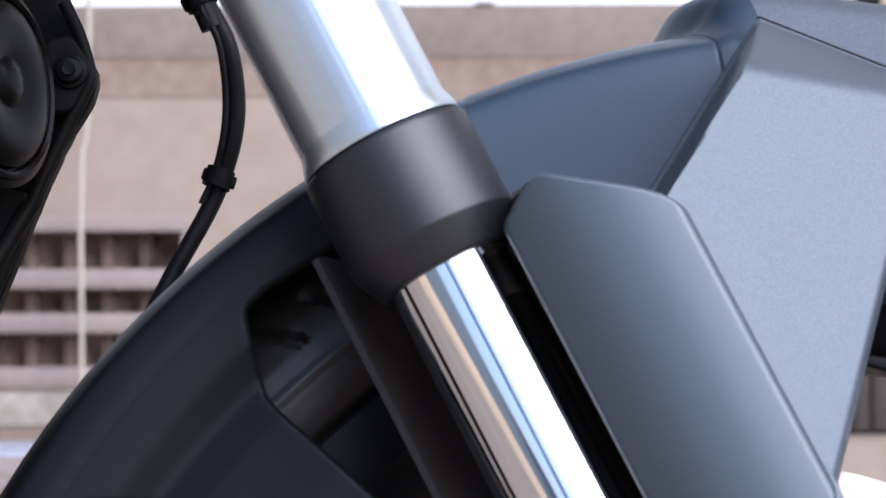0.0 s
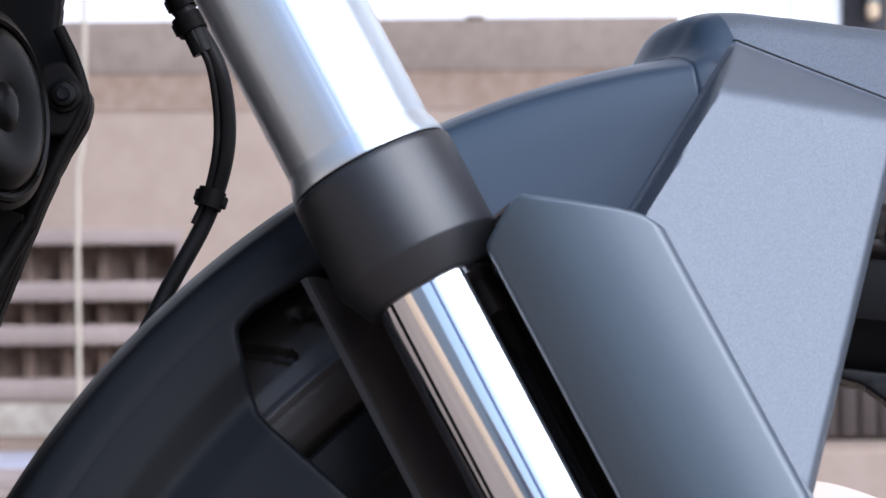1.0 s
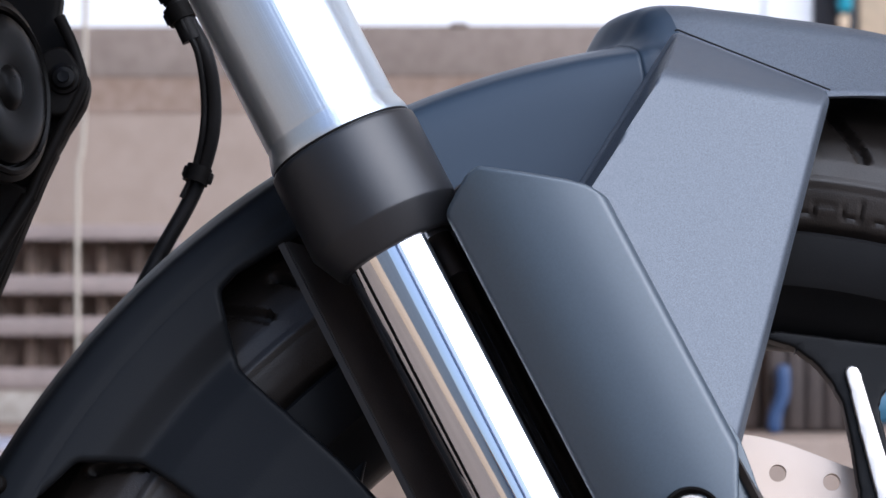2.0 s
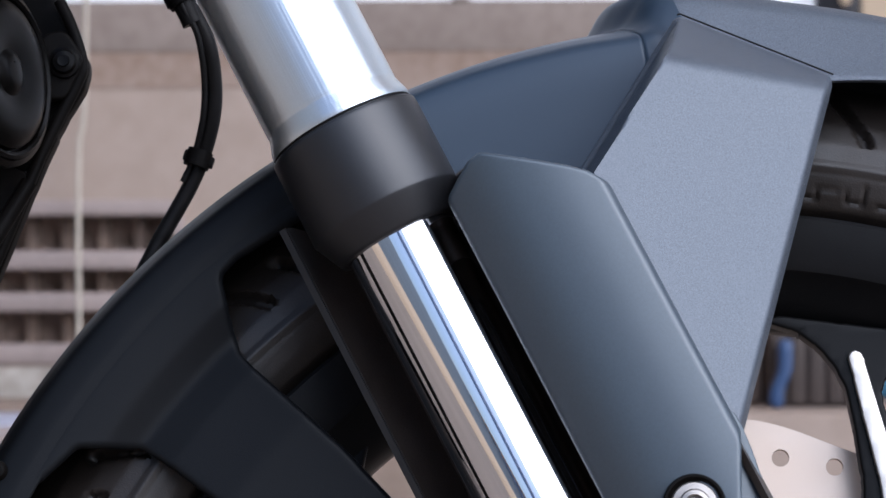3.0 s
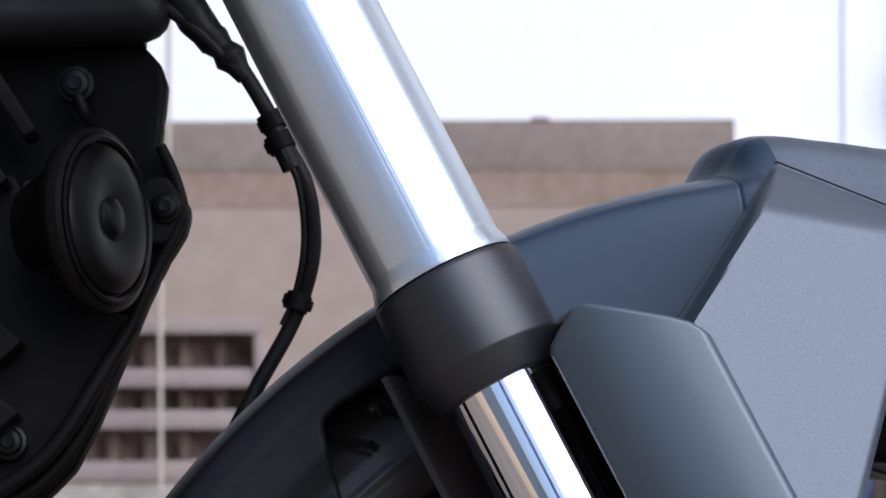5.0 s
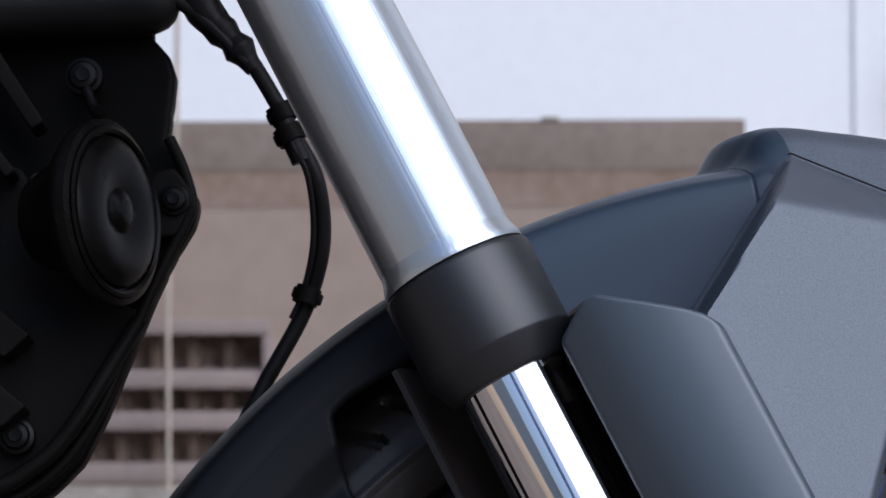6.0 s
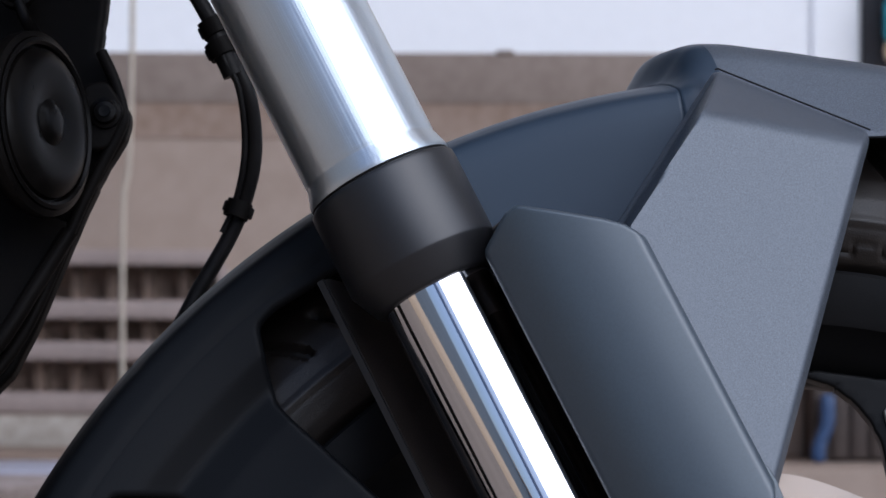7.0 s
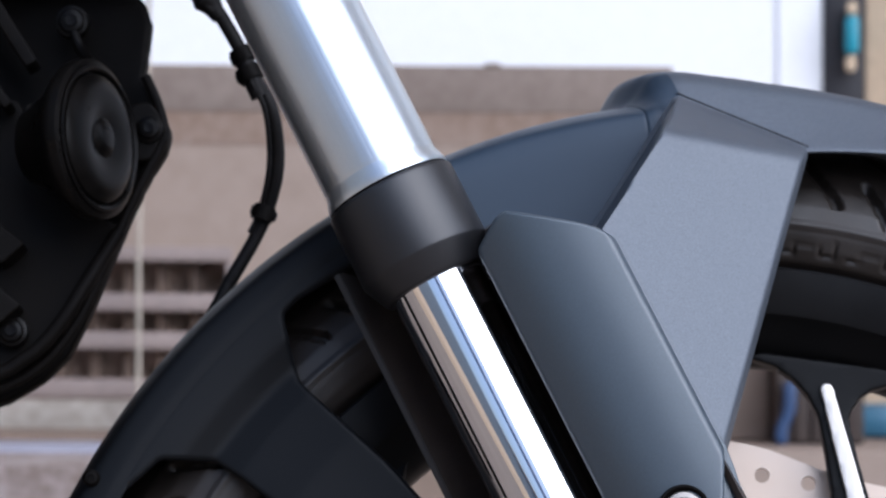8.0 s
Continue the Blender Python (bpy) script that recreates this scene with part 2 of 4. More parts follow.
def inside(poly, xs, zs):
    px, pz = np.array(poly).T
    qx, qz = np.roll(px, -1), np.roll(pz, -1)
    c = np.zeros(xs.shape, bool)
    for x0, z0, x1, z1 in zip(px, pz, qx, qz):
        hit = (z0 > zs) != (z1 > zs)
        with np.errstate(divide="ignore", invalid="ignore"):
            c ^= hit & (xs < (x1 - x0) * (zs - z0) / (z1 - z0) + x0)
    return c


def edge_distance(poly, xs, zs):
    p = np.array(poly)
    d = np.full(xs.shape, 1e9)
    for (x0, z0), (x1, z1) in zip(p, np.roll(p, -1, 0)):
        ex, ez = x1 - x0, z1 - z0
        k = np.clip(((xs - x0) * ex + (zs - z0) * ez) / max(ex * ex + ez * ez, 1e-18), 0, 1)
        d = np.minimum(d, np.hypot(xs - x0 - k * ex, zs - z0 - k * ez))
    return d


def clip(poly, x0, x1, z0, z1):
    for axis, value, keep in ((0, x0, 1), (0, x1, -1), (1, z0, 1), (1, z1, -1)):
        out = []
        for i, q in enumerate(poly):
            p = poly[i - 1]
            a, b = (p[axis] - value) * keep, (q[axis] - value) * keep
            if (a >= 0) != (b >= 0):
                t = a / (a - b)
                out.append((p[0] + t * (q[0] - p[0]), p[1] + t * (q[1] - p[1])))
            if b >= 0:
                out.append(q)
        poly = out
        if len(poly) < 3:
            return []
    return poly


def unspiked(ids, flat):
    """Drops doubled corners and back-and-forth spikes from a polygon."""
    again = True
    while again and len(ids) > 2:
        again = False
        for i in range(len(ids)):
            a, b, c = ids[i - 1], ids[i], ids[(i + 1) % len(ids)]
            if a == b or a == c:
                del ids[i]
                again = True
                break
            ux, uy = flat[b][0] - flat[a][0], flat[b][1] - flat[a][1]
            wx, wy = flat[c][0] - flat[b][0], flat[c][1] - flat[b][1]
            if ux * wx + uy * wy < 0 and abs(ux * wy - uy * wx) < 1e-6 * math.hypot(ux, uy) * math.hypot(wx, wy) + 1e-16:
                del ids[i]
                again = True
                break
    return ids


def sheet(name, outline, place, mat, parent, label="", step=0.002, thick=0.003, edge=0.0012, sharp=50.0, back=None, flush=None):
    """A moulded panel: a grid cut along an outline, laid by place(u, v, depth) -> point, with rounded edges, a back and a rim."""
    area = sum(a[0] * b[1] - b[0] * a[1] for a, b in zip(outline, outline[1:] + outline[:1]))
    if area < 0:
        outline = outline[::-1]
    p = np.array(outline)
    us = np.arange(p[:, 0].min() - step * 0.37, p[:, 0].max() + step, step)
    vs = np.arange(p[:, 1].min() - step * 0.41, p[:, 1].max() + step, step)
    cu, cv = np.meshgrid(us[:-1] + step / 2, vs[:-1] + step / 2, indexing="ij")
    ins, dist = inside(outline, cu, cv), edge_distance(outline, cu, cv)
    index, flat, faces = {}, [], []

    snap = 0.13 * step

    same = {}

    def vert(q):
        key = (round(q[0] * 1e8), round(q[1] * 1e8))
        if key not in same:
            same[key] = place_vert(q)
        return same[key]

    def place_vert(q):
        a, b = math.floor(q[0] / snap), math.floor(q[1] / snap)
        for i in (a, a - 1, a + 1):
            for j in (b, b - 1, b + 1):
                k = index.get((i, j))
                if k is not None and math.hypot(flat[k][0] - q[0], flat[k][1] - q[1]) < snap:
                    return k
        index[(a, b)] = len(flat)
        flat.append(q)
        return index[(a, b)]

    for u in us:
        for v in vs:
            vert((u, v))

    for i in range(len(us) - 1):
        for j in range(len(vs) - 1):
            if dist[i, j] > step * 0.7072:
                if ins[i, j]:
                    faces.append([vert(q) for q in ((us[i], vs[j]), (us[i + 1], vs[j]), (us[i + 1], vs[j + 1]), (us[i], vs[j + 1]))])
                continue
            ids = []
            for q in clip(outline, us[i], us[i + 1], vs[j], vs[j + 1]):
                ids.append(vert(q))
            ids = unspiked(ids, flat)
            if len(ids) > 2:
                faces.append(ids)
    used = sorted({k for f in faces for k in f})
    order = {k: i for i, k in enumerate(used)}
    faces = [[order[k] for k in f] for f in faces]
    flat = np.array([flat[k] for k in used])
    count = {}
    for f in faces:
        for a, b in zip(f, f[1:] + f[:1]):
            count[(a, b)] = count.get((a, b), 0) + 1
    rim = [e for e in count if (e[1], e[0]) not in count]
    push = np.zeros_like(flat)
    line = [q for q, w in zip(outline, outline[1:] + outline[:1]) if math.hypot(q[0] - w[0], q[1] - w[1]) > 1e-7]
    la = np.array(line)
    ld = np.roll(la, -1, 0) - la
    ll = np.maximum((ld ** 2).sum(1), 1e-18)
    ln = np.stack([ld[:, 1], -ld[:, 0]], 1) / np.sqrt(ll)[:, None]
    for a in {k for e in rim for k in e}:
        t = np.clip(((flat[a] - la) * ld).sum(1) / ll, 0, 1)
        d = np.linalg.norm(flat[a] - la - t[:, None] * ld, axis=1)
        push[a] = (ln * np.maximum(0, 1 - (d - d.min()) / (0.5 * step))[:, None]).sum(0)
    size = np.linalg.norm(push, axis=1)
    push[size > 0] /= size[size > 0][:, None]
    if flush:
        push[[flush(u, v) for u, v in flat]] = 0.0
    verts = [place(u, v, 0.0) for u, v in flat]
    total = list(faces)
    ring = {k: k for e in rim for k in e}
    steps = [(edge * math.sin(t), edge * (1 - math.cos(t))) for t in (0.4, 0.8, 1.2, math.pi / 2)] if edge else []
    for out, deep in steps + [(edge, thick)]:
        nxt = {}
        for k in ring:
            u, v = flat[k] + push[k] * out
            nxt[k] = len(verts)
            verts.append(place(u, v, deep))
        for a, b in rim:
            total.append([ring[b], ring[a], nxt[a], nxt[b]])
        ring = nxt
    base, fronts = len(verts), len(total)
    verts += [place(u, v, thick) for u, v in flat]
    total += [[base + k for k in reversed(f)] for f in faces]
    for a, b in rim:
        total.append([ring[b], ring[a], base + a, base + b])
    ob = mesh_object(name, verts, total, mat, parent, label, sharp=sharp)
    if back:
        ob.data.materials.append(back)
        for f in ob.data.polygons[fronts:]:
            f.material_index = 1
    return ob


def tube(name, points, radius, mat, parent=None, label="", res=10, taper=None):
    cu = bpy.data.curves.new(name, "CURVE")
    cu.dimensions, cu.bevel_depth, cu.bevel_resolution, cu.use_fill_caps = "3D", radius, 4, True
    p = [Vector(c) for c in points]
    p = [2 * p[0] - p[1]] + p + [2 * p[-1] - p[-2]]
    dots = []
    for i in range(1, len(p) - 2):
        for j in range(res):
            t = j / res
            dots.append(0.5 * (2 * p[i] + (p[i + 1] - p[i - 1]) * t + (2 * p[i - 1] - 5 * p[i] + 4 * p[i + 1] - p[i + 2]) * t * t + (3 * p[i] - p[i - 1] - 3 * p[i + 1] + p[i + 2]) * t ** 3))
    dots.append(p[-2])
    sp = cu.splines.new("POLY")
    sp.points.add(len(dots) - 1)
    for i, (q, c) in enumerate(zip(sp.points, dots)):
        q.co = (*c, 1)
        q.radius = float(np.interp(i / (len(dots) - 1), np.linspace(0, 1, len(taper)), taper)) if taper else 1.0
    tmp = bpy.data.objects.new(name, cu)
    scene.collection.objects.link(tmp)
    me = bpy.data.meshes.new_from_object(tmp.evaluated_get(bpy.context.evaluated_depsgraph_get()))
    bpy.data.objects.remove(tmp)
    bpy.data.curves.remove(cu)
    me.name = name
    me.materials.clear()
    me.materials.append(mat)
    me.shade_smooth()
    me.set_sharp_from_angle(angle=radians(40))
    ob = new(name, me)
    if parent:
        ob.parent = parent
    if label:
        tagged(ob, label)
    return ob


def smooth_max(a, b, k):
    h = np.clip(0.5 + 0.5 * (a - b) / k, 0, 1)
    return b + (a - b) * h + k * h * (1 - h)


def ease(t):
    t = min(1.0, max(0.0, t))
    return t * t * (3 - 2 * t)


# ---- the yard: ground, plinth with its vent, white wall, gate ----
def slab(name, x0, x1, y0, y1, z0, z1, mat, label, category, bevel=0.004, parent=None, kind="structure"):
    ob = part(name, box_bm(x0, x1, y0, y1, z0, z1, bevel), mat, parent, label, sharp=40)
    if not parent:
        tagged(ob, category=category, kind=kind)
    return ob


ground = mesh_object("ground", [(-400, -400, 0), (400, -400, 0), (400, 400, 0), (-400, 400, 0)], [(0, 1, 2, 3)], M_GROUND, smooth=False)
tagged(ground, "dusty beige concrete ground of the yard", "ground", kind="structure")

WY = 2.56
GX0, GX1, GZ0, GZ1 = -0.526, -0.2105, 0.4905, 0.5875
VERANDA = 0.4405
plinth = slab("wall_plinth", -6, GX0, WY, WY + 0.3, 0, 0.6835, M_WALL, "weathered beige plaster plinth with a louvred vent", "wall", 0)
slab("plaster_panel", GX1, 0.1495, WY, WY + 0.3, 0, 0.6835, M_WALL, "", "", 0, parent=plinth)
slab("plaster_panel", GX0, GX1, WY, WY + 0.3, GZ1, 0.6835, M_WALL, "", "", 0, parent=plinth)
slab("plaster_panel", GX0, GX1, WY, WY + 0.3, 0, GZ0, M_WALL, "", "", 0, parent=plinth)
slab("vent_back", GX0, GX1, WY + 0.04, WY + 0.3, GZ0, GZ1, M_DARK, "", "", 0, parent=plinth)
slab("brown_band", -6, 0.1505, WY - 0.001, WY + 0.3, 0.6835, 0.7105, M_BAND, "brown plaster band under the coping", "", 0, parent=plinth)
slab("coping", -6, 0.1525, WY - 0.0022, WY + 0.3, 0.7105, 0.7485, M_BROWN, "taupe stained concrete coping", "", 0.001, parent=plinth)
slab("coping_chip", -0.001, 0.013, WY - 0.004, WY + 0.02, 0.7465, 0.7508, M_BROWN, "", "", 0.002, parent=plinth)
slab("vent_frame", GX0 - 0.004, GX1 + 0.006, WY - 0.006, WY + 0.02, GZ1, GZ1 + 0.012, M_BAR, "", "", 0.002, parent=plinth)
slab("vent_frame", GX1, GX1 + 0.009, WY - 0.006, WY + 0.02, GZ0, GZ1, M_BAR, "", "", 0.002, parent=plinth)
for z0, z1 in ((0.5467, 0.5615), (0.5152, 0.5300), (GZ0 - 0.015, GZ0 + 0.001)):
    slab("vent_bar", GX0, GX1, WY - 0.003, WY + 0.03, z0, z1, M_BAR, "", "", 0.003, parent=plinth)
for i in range(10):
    x = -0.2421 - 0.0275 * i
    slab("vent_divider", x, x + 0.009, WY + 0.020, WY + 0.039, GZ0, GZ1, M_SLAT, "", "", 0.001, parent=plinth)
slab("pale_band", -6, 0.1490, WY - 0.004, WY - 0.0005, 0.4500, 0.4735, M_CREAM, "pale patchy plaster band under the vent", "", 0.001, parent=plinth)
slab("lower_ledge", -6, 0.145, WY - 0.10, WY - 0.0045, 0, 0.4510, M_LEDGE, "brown plaster ledge under the vent", "", 0.003, parent=plinth)
slab("pale_step", -6, -0.2, WY - 0.28, WY - 0.101, 0, 0.4440, M_STEP, "pale stone step before the plinth", "", 0.004, parent=plinth)
slab("lower_step", -6, -0.2, WY - 0.50, WY - 0.281, 0, 0.4415, M_TREAD, "stained brown concrete step", "", 0.004, parent=plinth)

white = slab("wall_white", -6, 0.2990, WY + 0.31, WY + 0.55, 0, 4.2, M_WHITE, "bright white painted house wall", "wall")
slab("wall_joint", 0.2583, 0.2590, WY + 0.307, WY + 0.32, 0.4, 4.2, M_JOINT, "", "", 0, parent=white)
gate = slab("gate_post", 0.2995, 0.3356, WY + 0.304, WY + 0.40, VERANDA, 2.6, M_GATE, "dark painted metal gate post", "post", kind="")
hook = slab("teal_bottle", 0.3164, 0.3288, WY + 0.279, WY + 0.303, 0.7808, 0.816, M_TEAL, "small teal plastic bottle hung on the post", "bottle", 0.005, kind="")
slab("cap", 0.3168, 0.3262, WY + 0.282, WY + 0.298, 0.7655, 0.7803, M_TAN, "tan cap", "", 0.004, parent=hook)
slab("hanger", 0.3180, 0.3272, WY + 0.284, WY + 0.298, 0.8165, 0.828, M_TAN, "tan hanging loop", "", 0.003, parent=hook)
# White wall carried on out of view, for the tube's right edge reflection.
slab("wall_side", 0.701, 6, WY + 0.31, WY + 0.55, 0, 4.2, M_WHITE, "bright white painted house wall", "wall")
slab("wall_tan", 0.3361, 0.70, WY + 0.31, WY + 0.55, 0, 4.2, M_TAN, "tan plastered wall beside the gate post", "wall")
slab("veranda", 0.1535, 6, WY - 0.1, WY + 0.309, 0, VERANDA, M_WALL, "raised brown concrete veranda floor", "floor")
slab("low_pier", 0.1540, 0.2400, WY + 0.12, WY + 0.309, VERANDA + 0.0005, 0.60, M_WALL, "short beige plaster pier on the veranda", "pier")
crate = slab("dark_crate", 0.2410, 0.3138, WY + 0.05, WY + 0.2, VERANDA + 0.0005, 0.53, M_CRATE, "dark brown slatted crate on the veranda", "crate", 0.003, kind="")
for i in range(5):
    slab("slat", 0.2415 + 0.0145 * i, 0.2530 + 0.0145 * i, WY + 0.046, WY + 0.0498, VERANDA + 0.003, 0.528, M_CRATE, "", "", 0.001, parent=crate)
bm = box_bm(-0.0055, 0.0055, 0, 0.022, 0, 0.052, 0.004)
bmesh.ops.subdivide_edges(bm, edges=[e for e in bm.edges if abs(e.verts[0].co.z - e.verts[1].co.z) > 0.03], cuts=6)
for v in bm.verts:
    v.co.x += 0.0068 * ease((v.co.z - 0.010) / 0.022)
bmesh.ops.translate(bm, verts=bm.verts, vec=(0.2440, WY + 0.020, VERANDA + 0.0005))
tagged(part("blue_sheet", bm, M_BLUE, None, "folded blue plastic sheet beside the crate"), category="sheet")
slab("blue_basin", 0.3190, 0.3750, WY + 0.205, WY + 0.30, VERANDA + 0.0005, 0.4700, M_BASIN, "soft blue plastic basin on the veranda", "basin", 0.01, kind="")
# Roof out of view, placed to darken and warm what upward faces reflect.
slab("porch_roof", -6, 6, 1.0, WY + 0.55, 3.2, 3.33, M_EAVE, "pale beige underside of an unseen porch roof", "roof")
tagged(tube("hanging_cord", [(-0.271, WY - 0.03, 4.0), (-0.2735, WY - 0.03, 2.0), (-0.272, WY - 0.03, 0.81), (-0.278, WY - 0.03, 0.63), (-0.278, WY - 0.03, 0.51), (-0.278, WY - 0.03, 0.47)], 0.0019, M_CORD,
            label="thin cream cord hanging before the wall"), category="cord")
# Wall out of view; its grey, ochre and terracotta bands draw streaks in chrome.
yard = slab("wall_yard", -40, 40, -6.3, -6.0, 0, 1.25, M_POLE, "low yard wall out of view, banded for the chrome's streaks", "wall")
slab("wall_foot", -40, 40, -6.33, -5.97, 0, 0.60, M_OCHRE, "ochre painted foot", "", 0.01, parent=yard)
slab("coping", -40, 40, -6.34, -5.96, 1.251, 1.36, M_TERRA, "terracotta coping", "", 0.02, parent=yard)

# Wall added out of view to darken what the left-facing sides reflect.
side = slab("left_shade_wall", -3.3, -3.0, -5.95, 1.9, 0, 3.8, M_SIDE, "unseen blue-grey wall on the left, added to darken reflections", "wall")
slab("wall_foot", -2.99, -2.97, -5.9, 1.85, 0, 0.36, M_TAN, "tan foot band added to warm the chrome's reflection", "", 0.004, parent=side)
# Column added out of view; it only draws a blue streak in the chrome.
pole = turned("reflection_pole", [(0.0, 0.0), (0.44, 0.0), (0.42, 0.05), (0.40, 6.9), (0.36, 7.0), (0.0, 7.0)], pose(-0.7, -7.2, 0), M_POLE, None, "unseen blue-grey column added for a blue streak in the chrome", 32)
tagged(pole, category="pole")

# ---- the motorcycle, leaning on its side stand ----
bike = new("motorcycle")
tagged(bike, "grey and black motorcycle front end leaning on its stand", "motorcycle")
bike.matrix_world = pose(0, 0, 0.565) @ pose(0, 0, 0, -10, 0, 0) @ pose(0, 1.14, -0.345)

# fork: axis from the top down, E across it, towards the front
TOP = Vector((-0.0443, 0, 0.6282))
LEAN = radians(27.15)
DOWN = Vector((math.sin(LEAN), 0, -math.cos(LEAN)))
ACROSS = Vector((math.cos(LEAN), 0, math.sin(LEAN)))
FORK = basis(TOP, DOWN, ACROSS)


def along(x, z):
    """Across and down the fork, from a place in the bike's side plane."""
    d = Vector((x, 0, z)) - TOP
    return d.dot(ACROSS), d.dot(DOWN)


RU, LIP = 0.0258, 0.0568
flare = [(-0.0110, 0.0), (-0.0098, 0.0), (-0.0094, -0.00012), (-0.0088, -0.00012), (-0.0084, 0.0), (-0.0076, 0.0002), (-0.0064, 0.0006), (-0.0044, 0.0013), (-0.0028, 0.0018), (-0.0012, 0.0019), (-0.0002, 0.0013)]
upper = turned("upper_tube", [(0.0, -0.24), (RU, -0.24), (RU, -0.1), (RU, 0.0)] + [(RU + r, LIP + h) for h, r in flare] + [(0.0, LIP)], Matrix.Identity(4), M_SILVER, bike,
               "satin silver anodised outer fork tube", 160)
upper.matrix_basis = FORK
housing = [(0.0272, 0.0), (0.0281, 0.0004), (0.0286, 0.0010), (0.0287, 0.0022), (0.0288, 0.0040), (0.0288, 0.0336), (0.0286, 0.0343), (0.0281, 0.0351), (0.0238, 0.0443), (0.0230, 0.0452), (0.0221, 0.0455), (0.0206, 0.0455)]
turned("dust_seal", [(0.0, LIP + 0.0001)] + [(r, LIP + 0.0001 + h) for r, h in housing] + [(0.0, LIP + 0.0440)], Matrix.Identity(4), M_COLLAR, upper,
                "dark grey satin seal housing round the fork", 160, sharp=50)
turned("seal_lip", [(r, LIP + h) for r, h in ((0.0262, -0.0011), (0.0274, -0.0009), (0.0276, -0.0004), (0.0274, 0.0002), (0.0262, 0.0003))], Matrix.Identity(4), M_RUBBER, upper, "thin black rubber lip", 160)
turned("stanchion", [(0.0, 0.09), (0.0205, 0.09), (0.0205, 0.36), (0.0, 0.36)], FORK, M_CHROME, bike, "polished chrome inner fork tube", 160)


# fork guard: a moulded cover before the stanchion, open to the rear
GG = np.linspace(0.0, 0.1, 600)
GV = np.interp(GG, [0.0, 0.0215, 0.0300, 0.0380, 0.0460, 0.0540, 0.0620, 0.0720, 0.10], [-0.0085, -0.0258, -0.0322, -0.0355, -0.0370, -0.0378, -0.0378, -0.0368, -0.0320])
bell = np.hanning(111)[1:-1]
ends = np.arange(1, 55)
GV = np.convolve(np.concatenate([GV[0] - (GV[1] - GV[0]) * ends[::-1], GV, GV[-1] + (GV[-1] - GV[-2]) * ends]), bell / bell.sum(), "valid")
GV = GV + 0.0006 * (np.clip(GG - 0.0698, 0, 0.0045) / 0.0016) ** 2


def guard_place(e, s, deep):
    y = float(np.interp(e, GG, GV))
    return TOP + ACROSS * e + DOWN * s + Vector((0, y + deep, 0))


BOLT_E, BOLT_S = along(0.1057, 0.4367)
gp = [along(x, z) for x, z in ((0.0214, 0.5474), (0.0282, 0.5585), (0.0316, 0.5610), (0.0620, 0.5558), (0.0690, 0.5540))]
gr = [0.003, 0.003, 0.002, 0.02, 0.003]
g_out = fillet([(e, s, r) for (e, s), r in zip(gp, gr)] + [(0.0716, 0.1245, 0.004), (0.0716, 0.2222, 0.003), (0.0622, 0.2400, 0.01), (0.0400, 0.2850, 0.01), (0.0215, 0.285, 0.01)])
guard = sheet("fork_guard", g_out, guard_place, M_GUARD, bike, "satin blue-grey moulded fork guard", 0.0009, 0.003, 0.0016, back=M_LINER)

# the rear wall of the guard, behind the stanchion
ring = [(0.0706, -0.0330), (0.0728, -0.0262), (0.0750, -0.006), (0.0755, 0.006), (0.072, 0.018), (0.060, 0.028), (0.040, 0.034), (0.015, 0.0355), (-0.010, 0.034), (-0.026, 0.029), (-0.0345, 0.0225), (-0.0365, 0.0195)]
outer = [(e, y) for e, y in ring]
inner = [(e * 0.955 + 0.001, y * 0.92 + (0.0004 if y > 0 else -0.0012)) for e, y in ring]
inner[-1] = (-0.0338, 0.0185)
loop = outer + inner[::-1]
rows_s = [0.0755 + 0.0035 * i for i in range(62)]
lv, lf = [], []
for s in rows_s:
    for e, y in loop:
        cut = float(np.interp(e, [-0.037, -0.028, -0.015, 0.0, 0.02, 0.033, 0.042, 0.06, 0.070, 0.076], [0.0, 0.001, 0.018, 0.018, 0.010, 0.0066, 0.0066, 0.022, 0.050, 0.056]))
        lv.append(TOP + ACROSS * e + DOWN * (s + cut * (1 - (s - 0.0755) / 0.22)) + Vector((0, y, 0)))
k = len(loop)
for i in range(len(rows_s) - 1):
    for j in range(k):
        lf.append((i * k + j, i * k + (j + 1) % k, (i + 1) * k + (j + 1) % k, (i + 1) * k + j))
lf += [tuple(range(k))[::-1], tuple((len(rows_s) - 1) * k + j for j in range(k))]
mesh_object("guard_rear_wall", lv, lf, M_LINER, guard, "black inner wall of the fork guard", sharp=40)


# Hidden web, added to keep sky light out of the chrome's reflection.
cv, cf = [], []
for e in np.linspace(0.0226, 0.072, 16):
    s_top = float(np.interp(e, [0.0226, 0.030, 0.037, 0.0615, 0.067, 0.072], [0.1030, 0.0992, 0.0960, 0.1145, 0.1195, 0.1265]))
    y0, y1 = float(np.interp(e, GG, GV)) + 0.003, float(np.interp(e, [0.0226, 0.037, 0.060, 0.072], [0.035, 0.0345, 0.028, 0.018]))
    for y, lift in ((y0, 0.0), (y1, 0.0), (y1, 0.002), (y0, 0.002)):
        cv.append(TOP + ACROSS * e + DOWN * (s_top + lift) + Vector((0, y, 0)))
for i in range(15):
    for j in range(4):
        cf.append((i * 4 + j, i * 4 + (j + 1) % 4, i * 4 + 4 + (j + 1) % 4, i * 4 + 4 + j))
cf += [(3, 2, 1, 0), (60, 61, 62, 63)]
mesh_object("guard_sky_blocker", cv, cf, M_LINER, guard, "", sharp=30)

# Black rib added to block sky from the chrome under the collar.
bm = bmesh.new()
corners = [TOP + ACROSS * e + DOWN * d + Vector((0, y, 0)) for e in (0.0300, 0.0312) for d, y in ((0.0938, -0.0225), (0.0850, 0.0330), (0.1180, 0.0330), (0.1180, -0.0275))]
